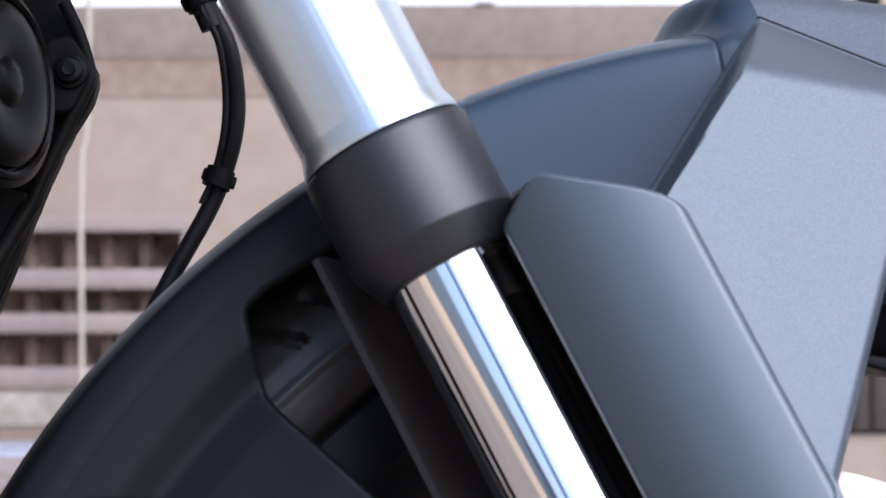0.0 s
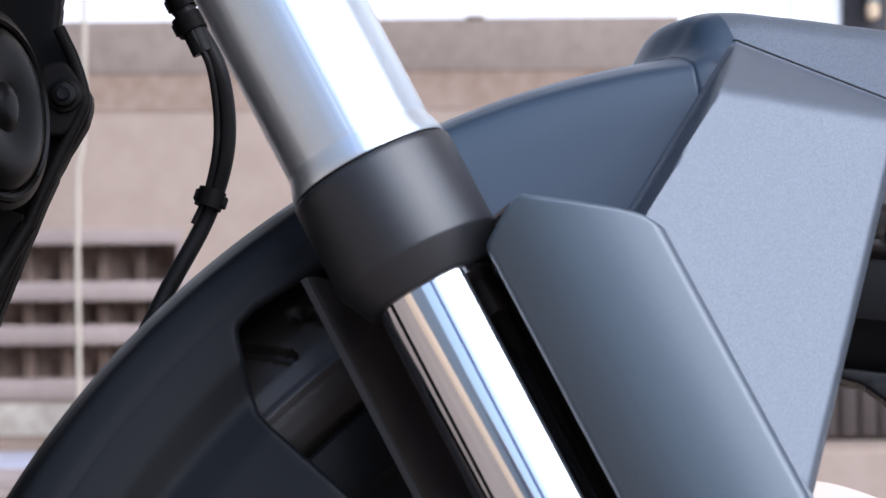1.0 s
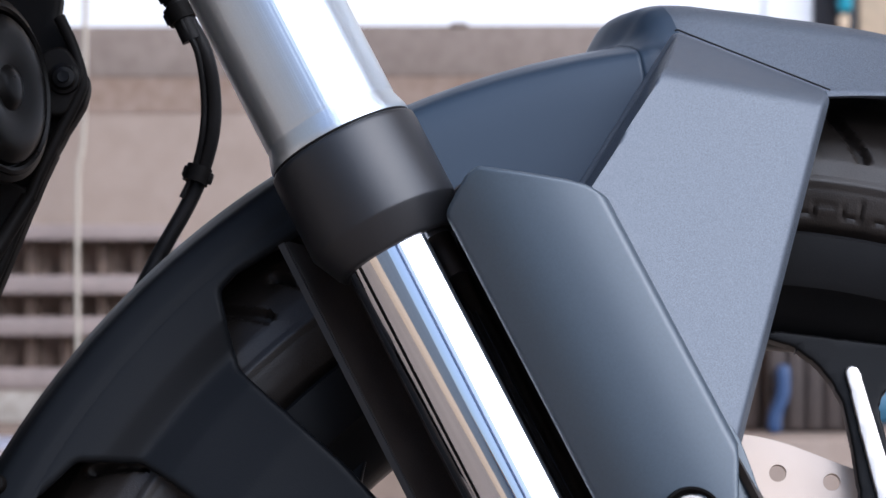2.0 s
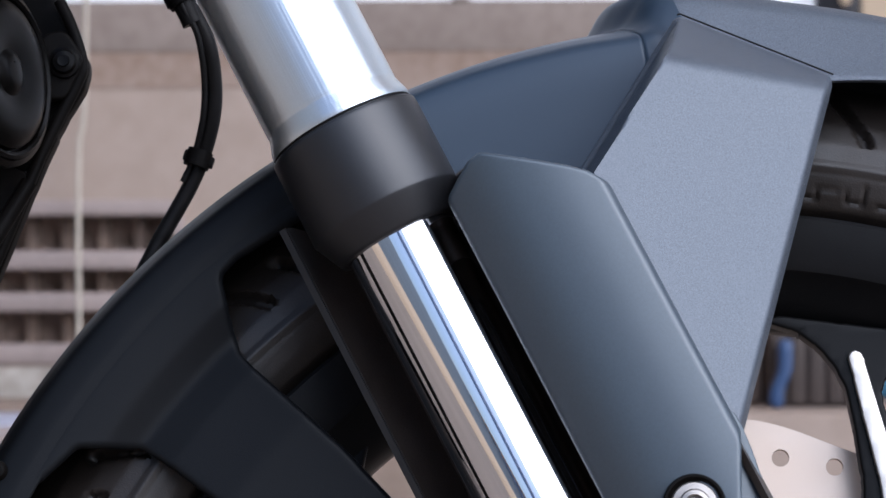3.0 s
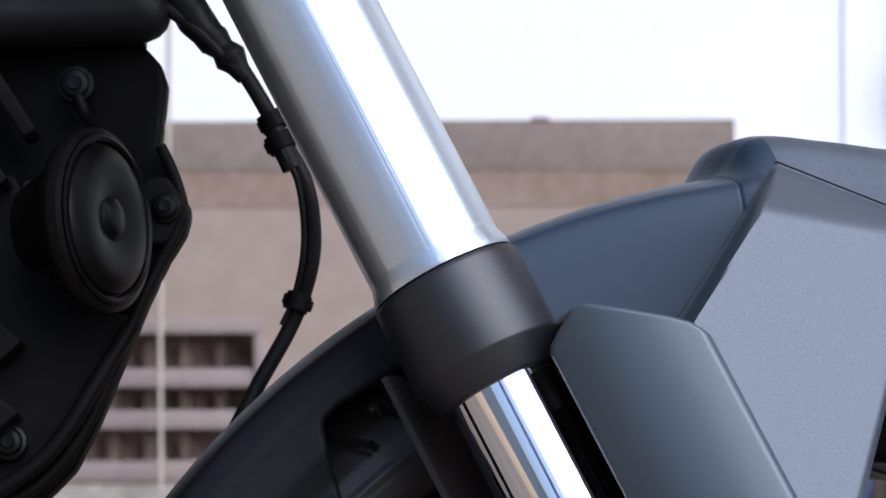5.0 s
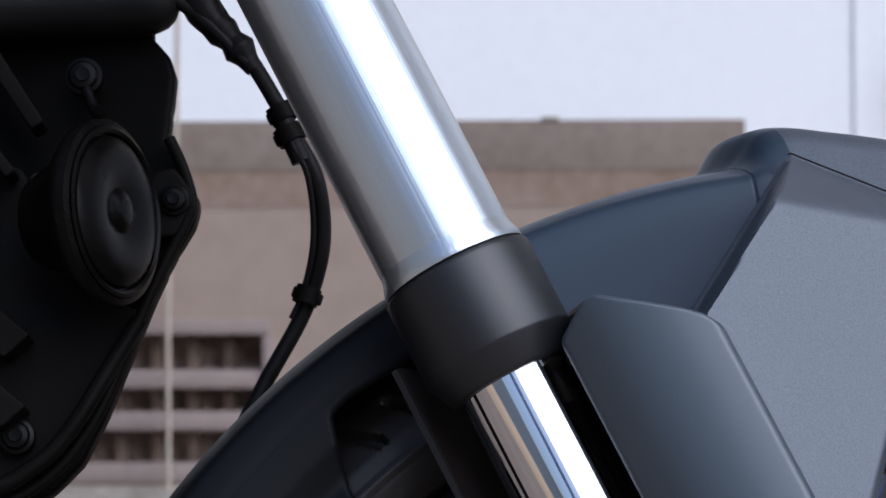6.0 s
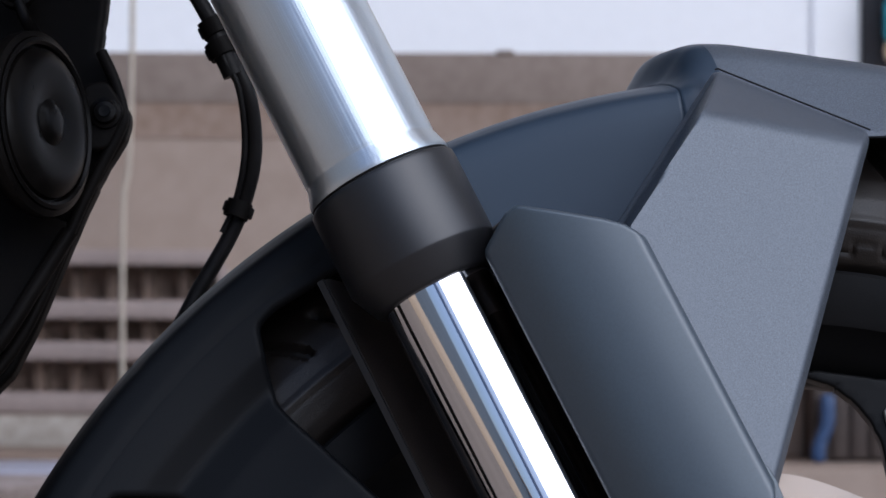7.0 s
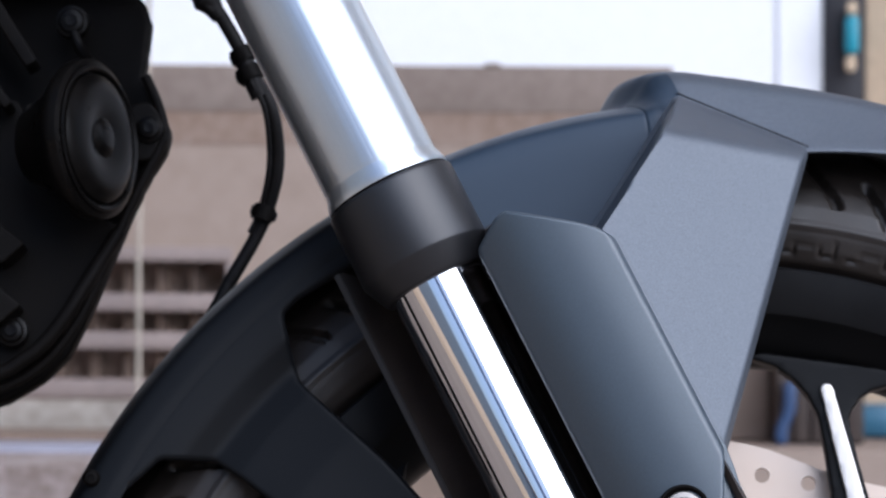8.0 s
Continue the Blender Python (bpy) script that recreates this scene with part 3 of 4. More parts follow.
vs = [bm.verts.new(c) for c in corners]
for q in ((0, 1, 2, 3), (7, 6, 5, 4), (0, 4, 5, 1), (1, 5, 6, 2), (2, 6, 7, 3), (3, 7, 4, 0)):
    bm.faces.new([vs[i] for i in q])
part("guard_glint_blocker", bm, M_LINER, guard, "", False)

ev, ef = [], []
for i in range(62):
    s = 0.0757 + 0.0035 * i
    for e, y in ((-0.0370, 0.0188), (-0.0346, 0.0178), (-0.0342, 0.0186), (-0.0366, 0.0200)):
        ev.append(TOP + ACROSS * e + DOWN * s + Vector((0, y, 0)))
for i in range(61):
    for j in range(4):
        ef.append((i * 4 + j, i * 4 + (j + 1) % 4, i * 4 + 4 + (j + 1) % 4, i * 4 + 4 + j))
ef += [(0, 1, 2, 3), (247, 246, 245, 244)]
mesh_object("guard_edge", ev, ef, M_COLLAR, guard, "thin grey edge of the guard", sharp=30)


# bolt in its countersunk seat
def facing(x, y, z):
    return basis((x, y, z), (0, -1, 0), (1, 0, 0))


by = float(np.interp(BOLT_E, GG, GV))
seat = facing(0.1057, by, 0.4367)
turned("bolt_seat", [(0.0, 0.0006), (0.0086, 0.0006), (0.0092, 0.0012), (0.0098, 0.0026), (0.0106, 0.0026), (0.0112, 0.0)], seat, M_BLACK, guard, "black countersunk bolt seat", 64)
bolt = turned("guard_bolt", [(0.0030, 0.0014), (0.0032, 0.0036), (0.0036, 0.0040), (0.0050, 0.0038), (0.0055, 0.0032), (0.0056, 0.0018), (0.0078, 0.0016), (0.0082, 0.0010), (0.0083, 0.0007), (0.0, 0.0007)], seat, M_BOLT, guard,
              "round steel socket bolt with washer", 48)

# front wing panel of the fender
WA, WB = (0.1056, 0.6296), (0.1624, 0.6046)
W_END = (0.1232, 0.4632)
w_out = fillet([(*WA, 0.003), (*WB, 0.003), (*W_END, 0.0005), (0.1170, 0.4640, 0.001), (0.0725, 0.5590, 0.001), (0.0688, 0.5700, 0.001)])


def line_distance(p, a, b):
    ex, ez = b[0] - a[0], b[1] - a[1]
    n = math.hypot(ex, ez)
    return ((p[0] - a[0]) * -ez + (p[1] - a[1]) * ex) / n


def wing_place(x, z, deep):
    e, s = along(x, z)
    face = -0.014 + 0.40 * (e - 0.072)
    t = (x - WA[0]) / (WB[0] - WA[0])
    top = 0.039 - 0.006 * t + 1.45 * line_distance((x, z), WA, WB)
    inner = -line_distance((x, z), (0.0688, 0.5700), (0.1044, 0.6286))
    left = 0.0385 - float(np.interp(inner, [-0.01, 0, 0.0013, 0.0028, 0.0047, 0.0061, 0.0070, 0.03], [-0.004, 0, 0.0010, 0.0080, 0.0180, 0.0270, 0.0360, 0.30]))
    y = smooth_max(face, top, 0.004)
    y = smooth_max(y, left, 0.0035)
    y += float(np.interp(line_distance((x, z), W_END, WB), [-0.01, 0, 0.0006, 0.0012, 0.0020], [0.03, 0.0036, 0.0014, 0.0004, 0]))
    return Vector((x, float(y) + deep, z))


def wing_turned(u, v, deep):
    return wing_place(u * WU[0] - v * WU[1], u * WU[1] + v * WU[0], deep)


WU = Vector((0.1044 - 0.0688, 0.6286 - 0.5700)).normalized()
w_out = [(x * WU[0] + z * WU[1], z * WU[0] - x * WU[1]) for x, z in w_out]
wing = sheet("wing_panel", w_out, wing_turned, M_PAINT, bike, "metallic grey painted side wing of the fender", 0.0008, 0.004, 0.0010, sharp=60)
# Black tube drawn in for the dark gap along the seam.
tube("seam_line", [(x + 0.0006, 0.0394 - 0.006 * (x - WA[0]) / (WB[0] - WA[0]), z + 0.0013) for x, z in ((WA[0] - 0.0010, WA[1] - 0.0004), (WA[0] + 0.0004, WA[1] - 0.0001), (WA[0] + 0.003, WA[1] - 0.00132), (0.65 * WA[0] + 0.35 * WB[0], 0.65 * WA[1] + 0.35 * WB[1]), WB)],
     0.00034, M_RUBBER, wing, "thin black seam along the upper edge")
low = fillet([(0.1190, 0.4710, 0.001), (0.1226, 0.4652, 0.001), (0.1262, 0.4560, 0.002), (0.1302, 0.4440, 0.002), (0.1420, 0.4100, 0.002), (0.1160, 0.4100, 0.001), (0.1160, 0.4600, 0.001)])
sheet("lower_flange", low, lambda x, z, d: Vector((x, -0.031 + 0.25 * (x - 0.12) + d, z)), M_GUARD, guard, "", 0.002, 0.003, 0.0006)

# fender crown, turned about the axle, with the raised front section
CX, CZ, WYL = 0.130, 0.310, 0.100
TH = [58, 77, 83.5, 89.3, 93.9, 95.6, 97.0, 98.2, 98.9, 100.0, 100.6, 101.2, 175]
RR = [0.3318, 0.3328, 0.3350, 0.3372, 0.3408, 0.3427, 0.3434, 0.3424, 0.3398, 0.3314, 0.3281, 0.3276, 0.3268]
REAR = [(0, 0), (-0.0005, 0.011), (-0.0015, 0.022), (-0.0035, 0.0340), (-0.0066, 0.0440), (-0.0098, 0.0511), (-0.0111, 0.0532), (-0.0126, 0.0545), (-0.0165, 0.0555), (-0.0210, 0.0563)]
FRONT = [(0, 0), (-0.0008, 0.014), (-0.0022, 0.0270), (-0.0048, 0.0370), (-0.0090, 0.0422), (-0.0180, 0.0478), (-0.0270, 0.0532), (-0.0360, 0.0585)]
SPLIT = 119.0
TG = np.linspace(40, 185, 1500)
TV = np.interp(TG, TH, RR)
TV = np.convolve(np.pad(TV, 4, "edge"), np.hanning(11)[1:-1] / np.hanning(11)[1:-1].sum(), "valid")


def dense(profile, n=30):
    q = np.array(profile)
    d = np.concatenate([[0], np.cumsum(np.hypot(*np.diff(q, axis=0).T))])
    t = np.linspace(0, d[-1], n)
    return np.stack([np.interp(t, d, q[:, 0]), np.interp(t, d, q[:, 1])], 1)


PR, PF = dense(REAR), dense(FRONT)


def crown(name, a0, a1, mat, parent, label, drop=0.0, end=None):
    """A length of the fender; its rows follow the tongue in which the raised front section ends. drop: the side runs on
    inwards; end: darker paint that puts shade on the rear end.
    """
    fv, ff = [], []
    n = int(round((a1 - a0) / 0.25)) + 1
    pr, pf = PR, PF
    if drop:
        pr = np.concatenate([PR, [(PR[-1, 0] - drop * q / 6, PR[-1, 1] - 0.0004 * q / 6) for q in range(1, 7)]])
        pf = np.concatenate([PF, [(PF[-1, 0] - drop * q / 6, PF[-1, 1]) for q in range(1, 7)]])
    both = np.concatenate([np.stack([pr, pf], 1)[::-1] * (1, -1), np.stack([pr, pf], 1)[1:]])
    for i in range(n):
        b = a0 + (a1 - a0) * i / (n - 1)
        fade = float(np.interp(b, [64, 92, 101.5, SPLIT], [0, 1, 1, 0]))
        r0 = float(np.interp(b, TG, TV))
        w = ease((100.4 - b) / 2.8)
        for rear, fore in both:
            a = b - fade * float(np.interp(abs(rear[1]), [0, 0.006, 0.014, 0.030, 0.045, 0.060], [0, 0.15, 0.8, 2.4, 3.4, 4.2]))
            low_end = float(np.interp(a, [58, 70, 77, 84, 90, 97, 100], [0.316, 0.3085, 0.3030, 0.2975, 0.2960, 0.3000, 0.3062]))
            if drop and abs(fore[1]) >= PF[-1, 1] - 1e-6 and fore[0] < PF[-1, 0] - 1e-6:
                keep = float(np.interp(a, [86, 92], [0.02, 1]))
                fore = (PF[-1, 0] + (fore[0] - PF[-1, 0]) * keep, fore[1])
            dr = rear[0] * (r0 - 0.3062) / -PR[-1, 0] * (1 - w) + fore[0] * (r0 - low_end) / -PF[-1, 0] * w
            dy = rear[1] * (1 - w) + fore[1] * w
            c, s = math.cos(radians(a)), math.sin(radians(a))
            fv.append((CX + (r0 + dr) * c, WYL + dy, CZ + (r0 + dr) * s))
    k = len(both)
    for i in range(n - 1):
        for j in range(k - 1):
            ff.append((i * k + j, i * k + j + 1, (i + 1) * k + j + 1, (i + 1) * k + j))
    ob = mesh_object(name, fv, ff, mat, parent, label, sharp=60)
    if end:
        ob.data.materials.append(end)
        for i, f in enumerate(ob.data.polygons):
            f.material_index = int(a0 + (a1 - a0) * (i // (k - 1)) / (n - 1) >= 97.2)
    sol = ob.modifiers.new("thickness", "SOLIDIFY")
    sol.thickness, sol.offset = 0.003, -1.0
    return ob


# The cover's rear end takes the darker M_FRONT as painted shade.
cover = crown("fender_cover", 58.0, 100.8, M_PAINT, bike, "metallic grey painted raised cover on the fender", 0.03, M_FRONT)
# One plastic in two tones: the front lit by sky, the rear in shade.
front = crown("front_fender", 100.8, SPLIT, M_FRONT, bike, "front fender plastic with blue-grey sky light in its colour", 0.042)
fender = crown("rear_fender", SPLIT + 0.05, 167.6, M_FENDER, bike, "matte black plastic rear part of the front fender", 0.0065)


def fender_y(x, z):
    r = math.hypot(x - CX, z - CZ)
    ang = math.degrees(math.atan2(z - CZ, x - CX))
    w = ease((ang - 112) / 10)
    flat = 0.0452
    rear = float(np.interp(r, [0.20, 0.235, 0.262, 0.2735, 0.2750, 0.2775, 0.2870, 0.292, 0.298, 0.3015, 0.307], [0.0410, 0.0420, 0.0462, 0.0498, 0.0502, 0.0497, 0.0450, 0.0443, 0.0440, 0.0439, 0.0455]))
    w = 1.0 if ang >= SPLIT else w
    return flat * (1 - w) + rear * w


def arc(r, a0, a1, n):
    return [(CX + r * math.cos(radians(a0 + (a1 - a0) * i / n)), CZ + r * math.sin(radians(a0 + (a1 - a0) * i / n))) for i in range(n + 1)]


def on_crown(x, z):
    return math.hypot(x - CX, z - CZ) > 0.3056


def front_outline():
    pts = [(x, z, 0) for x, z in arc(0.3065, SPLIT, 93.0, 30)]
    return fillet(pts + [(0.1120, 0.5900, 0), (0.0950, 0.5400, 0), (0.0300, 0.5000, 0.01), (-0.0060, 0.5420, 0.004)])


def rear_outline():
    pts = [(x, z, 0) for x, z in arc(0.3061, 152.0, SPLIT + 0.1, 36)]
    low = [(x, z, 0) for x, z in arc(0.2995, 119.5, 125.5, 6)]
    low += [(-0.0620, 0.5425, 0.006), (-0.0690, 0.5350, 0.007), (-0.0655, 0.5190, 0.012), (-0.0616, 0.5050, 0.008), (-0.0560, 0.4990, 0.006),
            (-0.0206, 0.4672, 0), (-0.0023, 0.4480, 0), (0.0450, 0.4030, 0.01), (0.0350, 0.3750, 0.01), (-0.0120, 0.4090, 0), (-0.0589, 0.4456, 0.004),
            (-0.0826, 0.4636, 0.003), (-0.0955, 0.4721, 0.008), (-0.1210, 0.4719, 0.008), (-0.1340, 0.4595, 0.002), (-0.1420, 0.4550, 0.001)]
    return fillet(pts + [(0.99 * x, z - 0.0022, r) for x, z, r in low])


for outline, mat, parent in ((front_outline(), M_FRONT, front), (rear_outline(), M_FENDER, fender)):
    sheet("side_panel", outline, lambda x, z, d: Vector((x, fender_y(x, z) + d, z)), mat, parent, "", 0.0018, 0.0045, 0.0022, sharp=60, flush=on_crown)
    sheet("side_panel", outline, lambda x, z, d: Vector((x, 2 * WYL - fender_y(x, z) - d, z)), mat, parent, "", 0.005, 0.003, 0.0014, sharp=60)
flap = fillet([(x, z, 0) for x, z in arc(0.3061, 166.0, 152.3, 12)] + [(-0.1420, 0.4540, 0.001), (-0.1340, 0.4588, 0.002), (-0.1460, 0.4400, 0.004), (-0.1560, 0.4000, 0.004), (-0.1580, 0.3840, 0.002)])
sheet("rear_extension", flap, lambda x, z, d: Vector((x, fender_y(x, z) + d, z)), M_FENDER, fender, "", 0.0025, 0.003, 0.001, flush=on_crown)
screw = turned("fender_screw", [(0.0, 0.0016), (0.0012, 0.0014), (0.0014, 0.0022), (0.0026, 0.0020), (0.0034, 0.0010), (0.0038, 0.0)], facing(-0.1480, 0.0445, 0.4590), M_BLACK, fender, "black round-headed screw", 40)

# front wheel
HUB = Vector((CX, WYL, CZ))
WHEEL = basis(HUB, (0, -1, 0), (1, 0, 0))


def ring_mesh(name, profile, mat, parent, label="", n=240, closed=True, sharp=35.0):
    return turned(name, profile, WHEEL, mat, parent, label, n, closed, sharp)


rim_side = [(0.2480, 0.0345), (0.2488, 0.0378), (0.2474, 0.0392), (0.2440, 0.0388), (0.2310, 0.0368), (0.2280, 0.0355), (0.2255, 0.0310), (0.2190, 0.0240), (0.2120, 0.0140), (0.2092, 0.0050)]
rim_profile = [(0.2420, -0.0300), (0.2420, 0.0300)] + rim_side + [(r, -h) for r, h in rim_side[::-1]]
rim = ring_mesh("wheel_rim", rim_profile, M_RIM, bike, "gloss black cast front wheel rim")

# tyre with cut tread grooves and moulded sidewall marks
TP = dense([(0.2470, 0.0300), (0.2490, 0.0345), (0.2520, 0.0388), (0.2570, 0.0418), (0.2635, 0.0440), (0.2675, 0.0445), (0.2760, 0.0432), (0.2850, 0.0392), (0.2950, 0.0315), (0.3035, 0.0215), (0.3100, 0.0110), (0.3135, 0.0)], 70)
TN = np.gradient(TP, axis=0)
TN = np.stack([TN[:, 1], -TN[:, 0]], 1)
TN /= -np.linalg.norm(TN, axis=1)[:, None]
TL = np.concatenate([[0], np.cumsum(np.hypot(*np.diff(TP, axis=0).T))])
TREAD = float(np.interp(0.2675, TP[:, 0], TL))


def groove(a, l):
    """Depth of the tread at the angle a and the length l up the profile."""
    d = 0.0
    u = (a * 0.30) % 0.052
    for x0, l0, x1, l1, w in ((0.004, 0.012, 0.020, 0.036, 0.0028), (0.030, 0.006, 0.044, 0.026, 0.0026), (0.026, 0.034, 0.046, 0.056, 0.0028)):
        l0, l1 = l0 + TREAD, l1 + TREAD
        ex, el = x1 - x0, l1 - l0
        t = max(0.0, min(1.0, ((u - x0) * ex + (l - l0) * el) / (ex * ex + el * el)))
        h = math.hypot(u - x0 - t * ex, l - l0 - t * el)
        d = max(d, 0.0042 * ease((w - h) / 0.0009))
    b = TREAD - l
    if 0.0050 < b < 0.0160 and a < 1.9:
        u = (a * 0.26) % 0.030
        for x0, b0, x1, b1 in ((0.002, 0.0065, 0.002, 0.0135), (0.002, 0.0135, 0.009, 0.0135), (0.009, 0.0085, 0.009, 0.0135), (0.012, 0.0085, 0.020, 0.0085), (0.020, 0.0085, 0.020, 0.0130), (0.020, 0.0130, 0.026, 0.0130)):
            ex, el = x1 - x0, b1 - b0
            t = max(0.0, min(1.0, ((u - x0) * ex + (b - b0) * el) / (ex * ex + el * el)))
            h = math.hypot(u - x0 - t * ex, b - b0 - t * el)
            d = max(d, 0.0009 * ease((0.0008 - h) / 0.0005))
    if abs(b) < 0.0008:
        d = -0.0009
    return d


steps_a = []
a = 0.0
while a < 360.0 - 1e-6:
    steps_a.append(a)
    a += 0.25 if 55 <= a < 150 else 2.5
tv, tf = [], []
kp = len(TP)
for a in steps_a:
    c, s = math.cos(radians(a)), math.sin(radians(a))
    detail = 55 <= a <= 150
    for side in (1, -1):
        for i in (range(kp) if side == 1 else range(kp - 2, -1, -1)):
            d = groove(radians(a), TL[i]) if detail and side == 1 else 0.0
            r = TP[i, 0] - TN[i, 0] * d
            h = TP[i, 1] - TN[i, 1] * d
            tv.append((CX + r * c, WYL - side * h, CZ + r * s))
k = 2 * kp - 1
na = len(steps_a)
for i in range(na):
    j = (i + 1) % na
    for q in range(k - 1):
        tf.append((i * k + q, j * k + q, j * k + q + 1, i * k + q + 1))
mesh_object("tyre", tv, tf, M_TYRE, rim, "dusty black rubber tyre with cut grooves", sharp=60)

# cast spokes with a machined face, the hub, and the drilled disc
sp = fillet([(0.1150, 0.5250, 0), (0.1400, 0.5210, 0.01), (0.1520, 0.5172, 0.01), (0.1607, 0.5104, 0.01), (0.1665, 0.5034, 0.01), (0.1708, 0.4950, 0.01), (0.1743, 0.4780, 0.02), (0.1770, 0.4577, 0.03), (0.1775, 0.4200, 0.03), (0.1480, 0.3420, 0.01), (0.1640, 0.3260, 0.01),
             (0.1960, 0.4000, 0.03), (0.1950, 0.4300, 0.03), (0.1908, 0.4578, 0.03), (0.1860, 0.4754, 0.02), (0.1822, 0.4927, 0.004), (0.1838, 0.4978, 0.003), (0.1880, 0.5036, 0.004), (0.1925, 0.5068, 0.006), (0.2060, 0.5105, 0.01), (0.2150, 0.5125, 0)])
strip = fillet([(0.1713, 0.5058, 0.001), (0.1721, 0.5076, 0.0015), (0.1749, 0.5074, 0.0015), (0.1757, 0.5055, 0.001), (0.1892, 0.4574, 0.02), (0.1935, 0.4250, 0.005), (0.1865, 0.4250, 0.003), (0.1826, 0.4574, 0.02)])
spoke0 = sheet("spoke", sp, lambda x, z, d: Vector((x - CX, 0.080 - WYL + d, z - CZ)), M_RIM, rim, "", 0.003, 0.010, 0.0012)
spoke0.location = HUB
face0 = sheet("machined_face", strip, lambda x, z, d: Vector((x - CX, 0.0772 - WYL + d, z - CZ)), M_MACHINED, rim, "bare machined spoke face", 0.003, 0.003, 0.0008)
face0.location = HUB
for turn in (63, 135, 207, 279):
    m = pose(*HUB) @ Matrix.Rotation(radians(-turn), 4, "Y")
    copy_thing(spoke0, m)
    copy_thing(face0, m)
turned("hub", [(0.0, -0.05), (0.030, -0.05), (0.042, -0.03), (0.042, 0.03), (0.030, 0.05), (0.0, 0.05)], WHEEL, M_RIM, rim, "", 64)
turned("axle", [(0.0, -0.12), (0.012, -0.12), (0.012, 0.115), (0.0, 0.115)], WHEEL, M_STEEL, rim, "steel axle", 32)

DY = 0.104
dv, df = [], []
nd, out_n = 720, 10
hole_list = []
for i in range(48):
    hole_list.append((radians(7.5 * i + 1.7), 0.1614 - 0.0074 * (i % 4 == 1), 0.0034))


def disc_radius(a):
    return 0.1722 + 0.0037 * math.cos(10 * (a - radians(91)))


def disc_outline():
    return [(CX + disc_radius(radians(i)) * math.cos(radians(i)), CZ + disc_radius(radians(i)) * math.sin(radians(i))) for i in range(360)]


bm = bmesh.new()
edges = []
loops = [disc_outline(), [(CX + (0.1400 + 0.003 * math.cos(radians(10 * i))) * math.cos(radians(i)), CZ + (0.1400 + 0.003 * math.cos(radians(10 * i))) * math.sin(radians(i))) for i in range(0, 360, 2)]]
for a, r, h in hole_list:
    loops.append([(CX + r * math.cos(a) + h * math.cos(t * math.pi / 10), CZ + r * math.sin(a) + h * math.sin(t * math.pi / 10)) for t in range(20)])
for lp in loops:
    vs = [bm.verts.new((x, DY, z)) for x, z in lp]
    edges += [bm.edges.new((p, q)) for p, q in zip(vs, vs[1:] + vs[:1])]
bmesh.ops.triangle_fill(bm, edges=edges, use_beauty=True, use_dissolve=False)
geo = bmesh.ops.extrude_face_region(bm, geom=bm.faces[:])
bmesh.ops.translate(bm, verts=[v for v in geo["geom"] if isinstance(v, bmesh.types.BMVert)], vec=(0, 0.0045, 0))
disc = part("brake_disc", bm, M_STEEL, rim, "drilled bare steel wavy brake disc", sharp=30)
turned("disc_carrier", [(0.040, -0.004), (0.090, -0.004), (0.142, -0.0042), (0.142, -0.0090), (0.090, -0.010), (0.040, -0.010)], WHEEL, M_RIM, rim, "black disc carrier", 96, True)

# horn on its bracket
face = Vector((math.sin(radians(66)), -math.cos(radians(66)), 0.03)).normalized()
HORN = basis((-0.1537, 0.0714, 0.6163), face, (0, 0, 1)) @ Matrix.Diagonal((0.96, 0.96, 0.96, 1))
horn = turned("horn", [(0.0, -0.034), (0.018, -0.034), (0.020, -0.030), (0.026, -0.018), (0.0345, -0.010), (0.0378, -0.006), (0.0382, -0.003), (0.0378, 0.0), (0.0355, 0.0012), (0.0345, 0.0008), (0.0335, -0.0010), (0.0, -0.0012)],
              HORN, M_HORN, bike, "round black metal disc horn", 96)
turned("diaphragm", [(0.0312, -0.0008), (0.0305, 0.0020), (0.0270, 0.0046), (0.0210, 0.0060), (0.0140, 0.0052), (0.0095, 0.0040), (0.0085, 0.0046), (0.0070, 0.0060), (0.0040, 0.0068), (0.0, 0.0070)], HORN, M_HORN, horn, "domed horn face with centre boss", 96)
turned("rim_ring", [(0.0345, 0.0006), (0.0350, 0.0020), (0.0335, 0.0026), (0.0322, 0.0018), (0.0318, 0.0)], HORN, M_HORN, horn, "", 96)

cowl_out = fillet([(-0.1450, 0.8000, 0), (-0.1450, 0.6965, 0.003), (-0.1380, 0.6885, 0.004), (-0.1357, 0.6820, 0.004), (-0.1372, 0.6650, 0.01), (-0.1384, 0.6552, 0.006), (-0.1318, 0.6432, 0.01),
                   (-0.1250, 0.6290, 0.006), (-0.1268, 0.6212, 0.006), (-0.1340, 0.6090, 0.02), (-0.1418, 0.5920, 0.02), (-0.1472, 0.5785, 0.02), (-0.1535, 0.5620, 0.02), (-0.1600, 0.5455, 0.02), (-0.1690, 0.5270, 0.014),
                   (-0.1800, 0.5160, 0.012), (-0.1950, 0.5070, 0.01), (-0.2150, 0.5000, 0), (-0.3000, 0.4800, 0), (-0.3000, 0.8000, 0)])


def cowl_place(x, z, d):
    return Vector((x - 0.0026, 0.113 - 0.10 * (x + 0.126) + d, z))


cowl = sheet("radiator_cowl", cowl_out, cowl_place, M_BLACK, bike, "black plastic cowl behind the horn", 0.004, 0.010, 0.003)
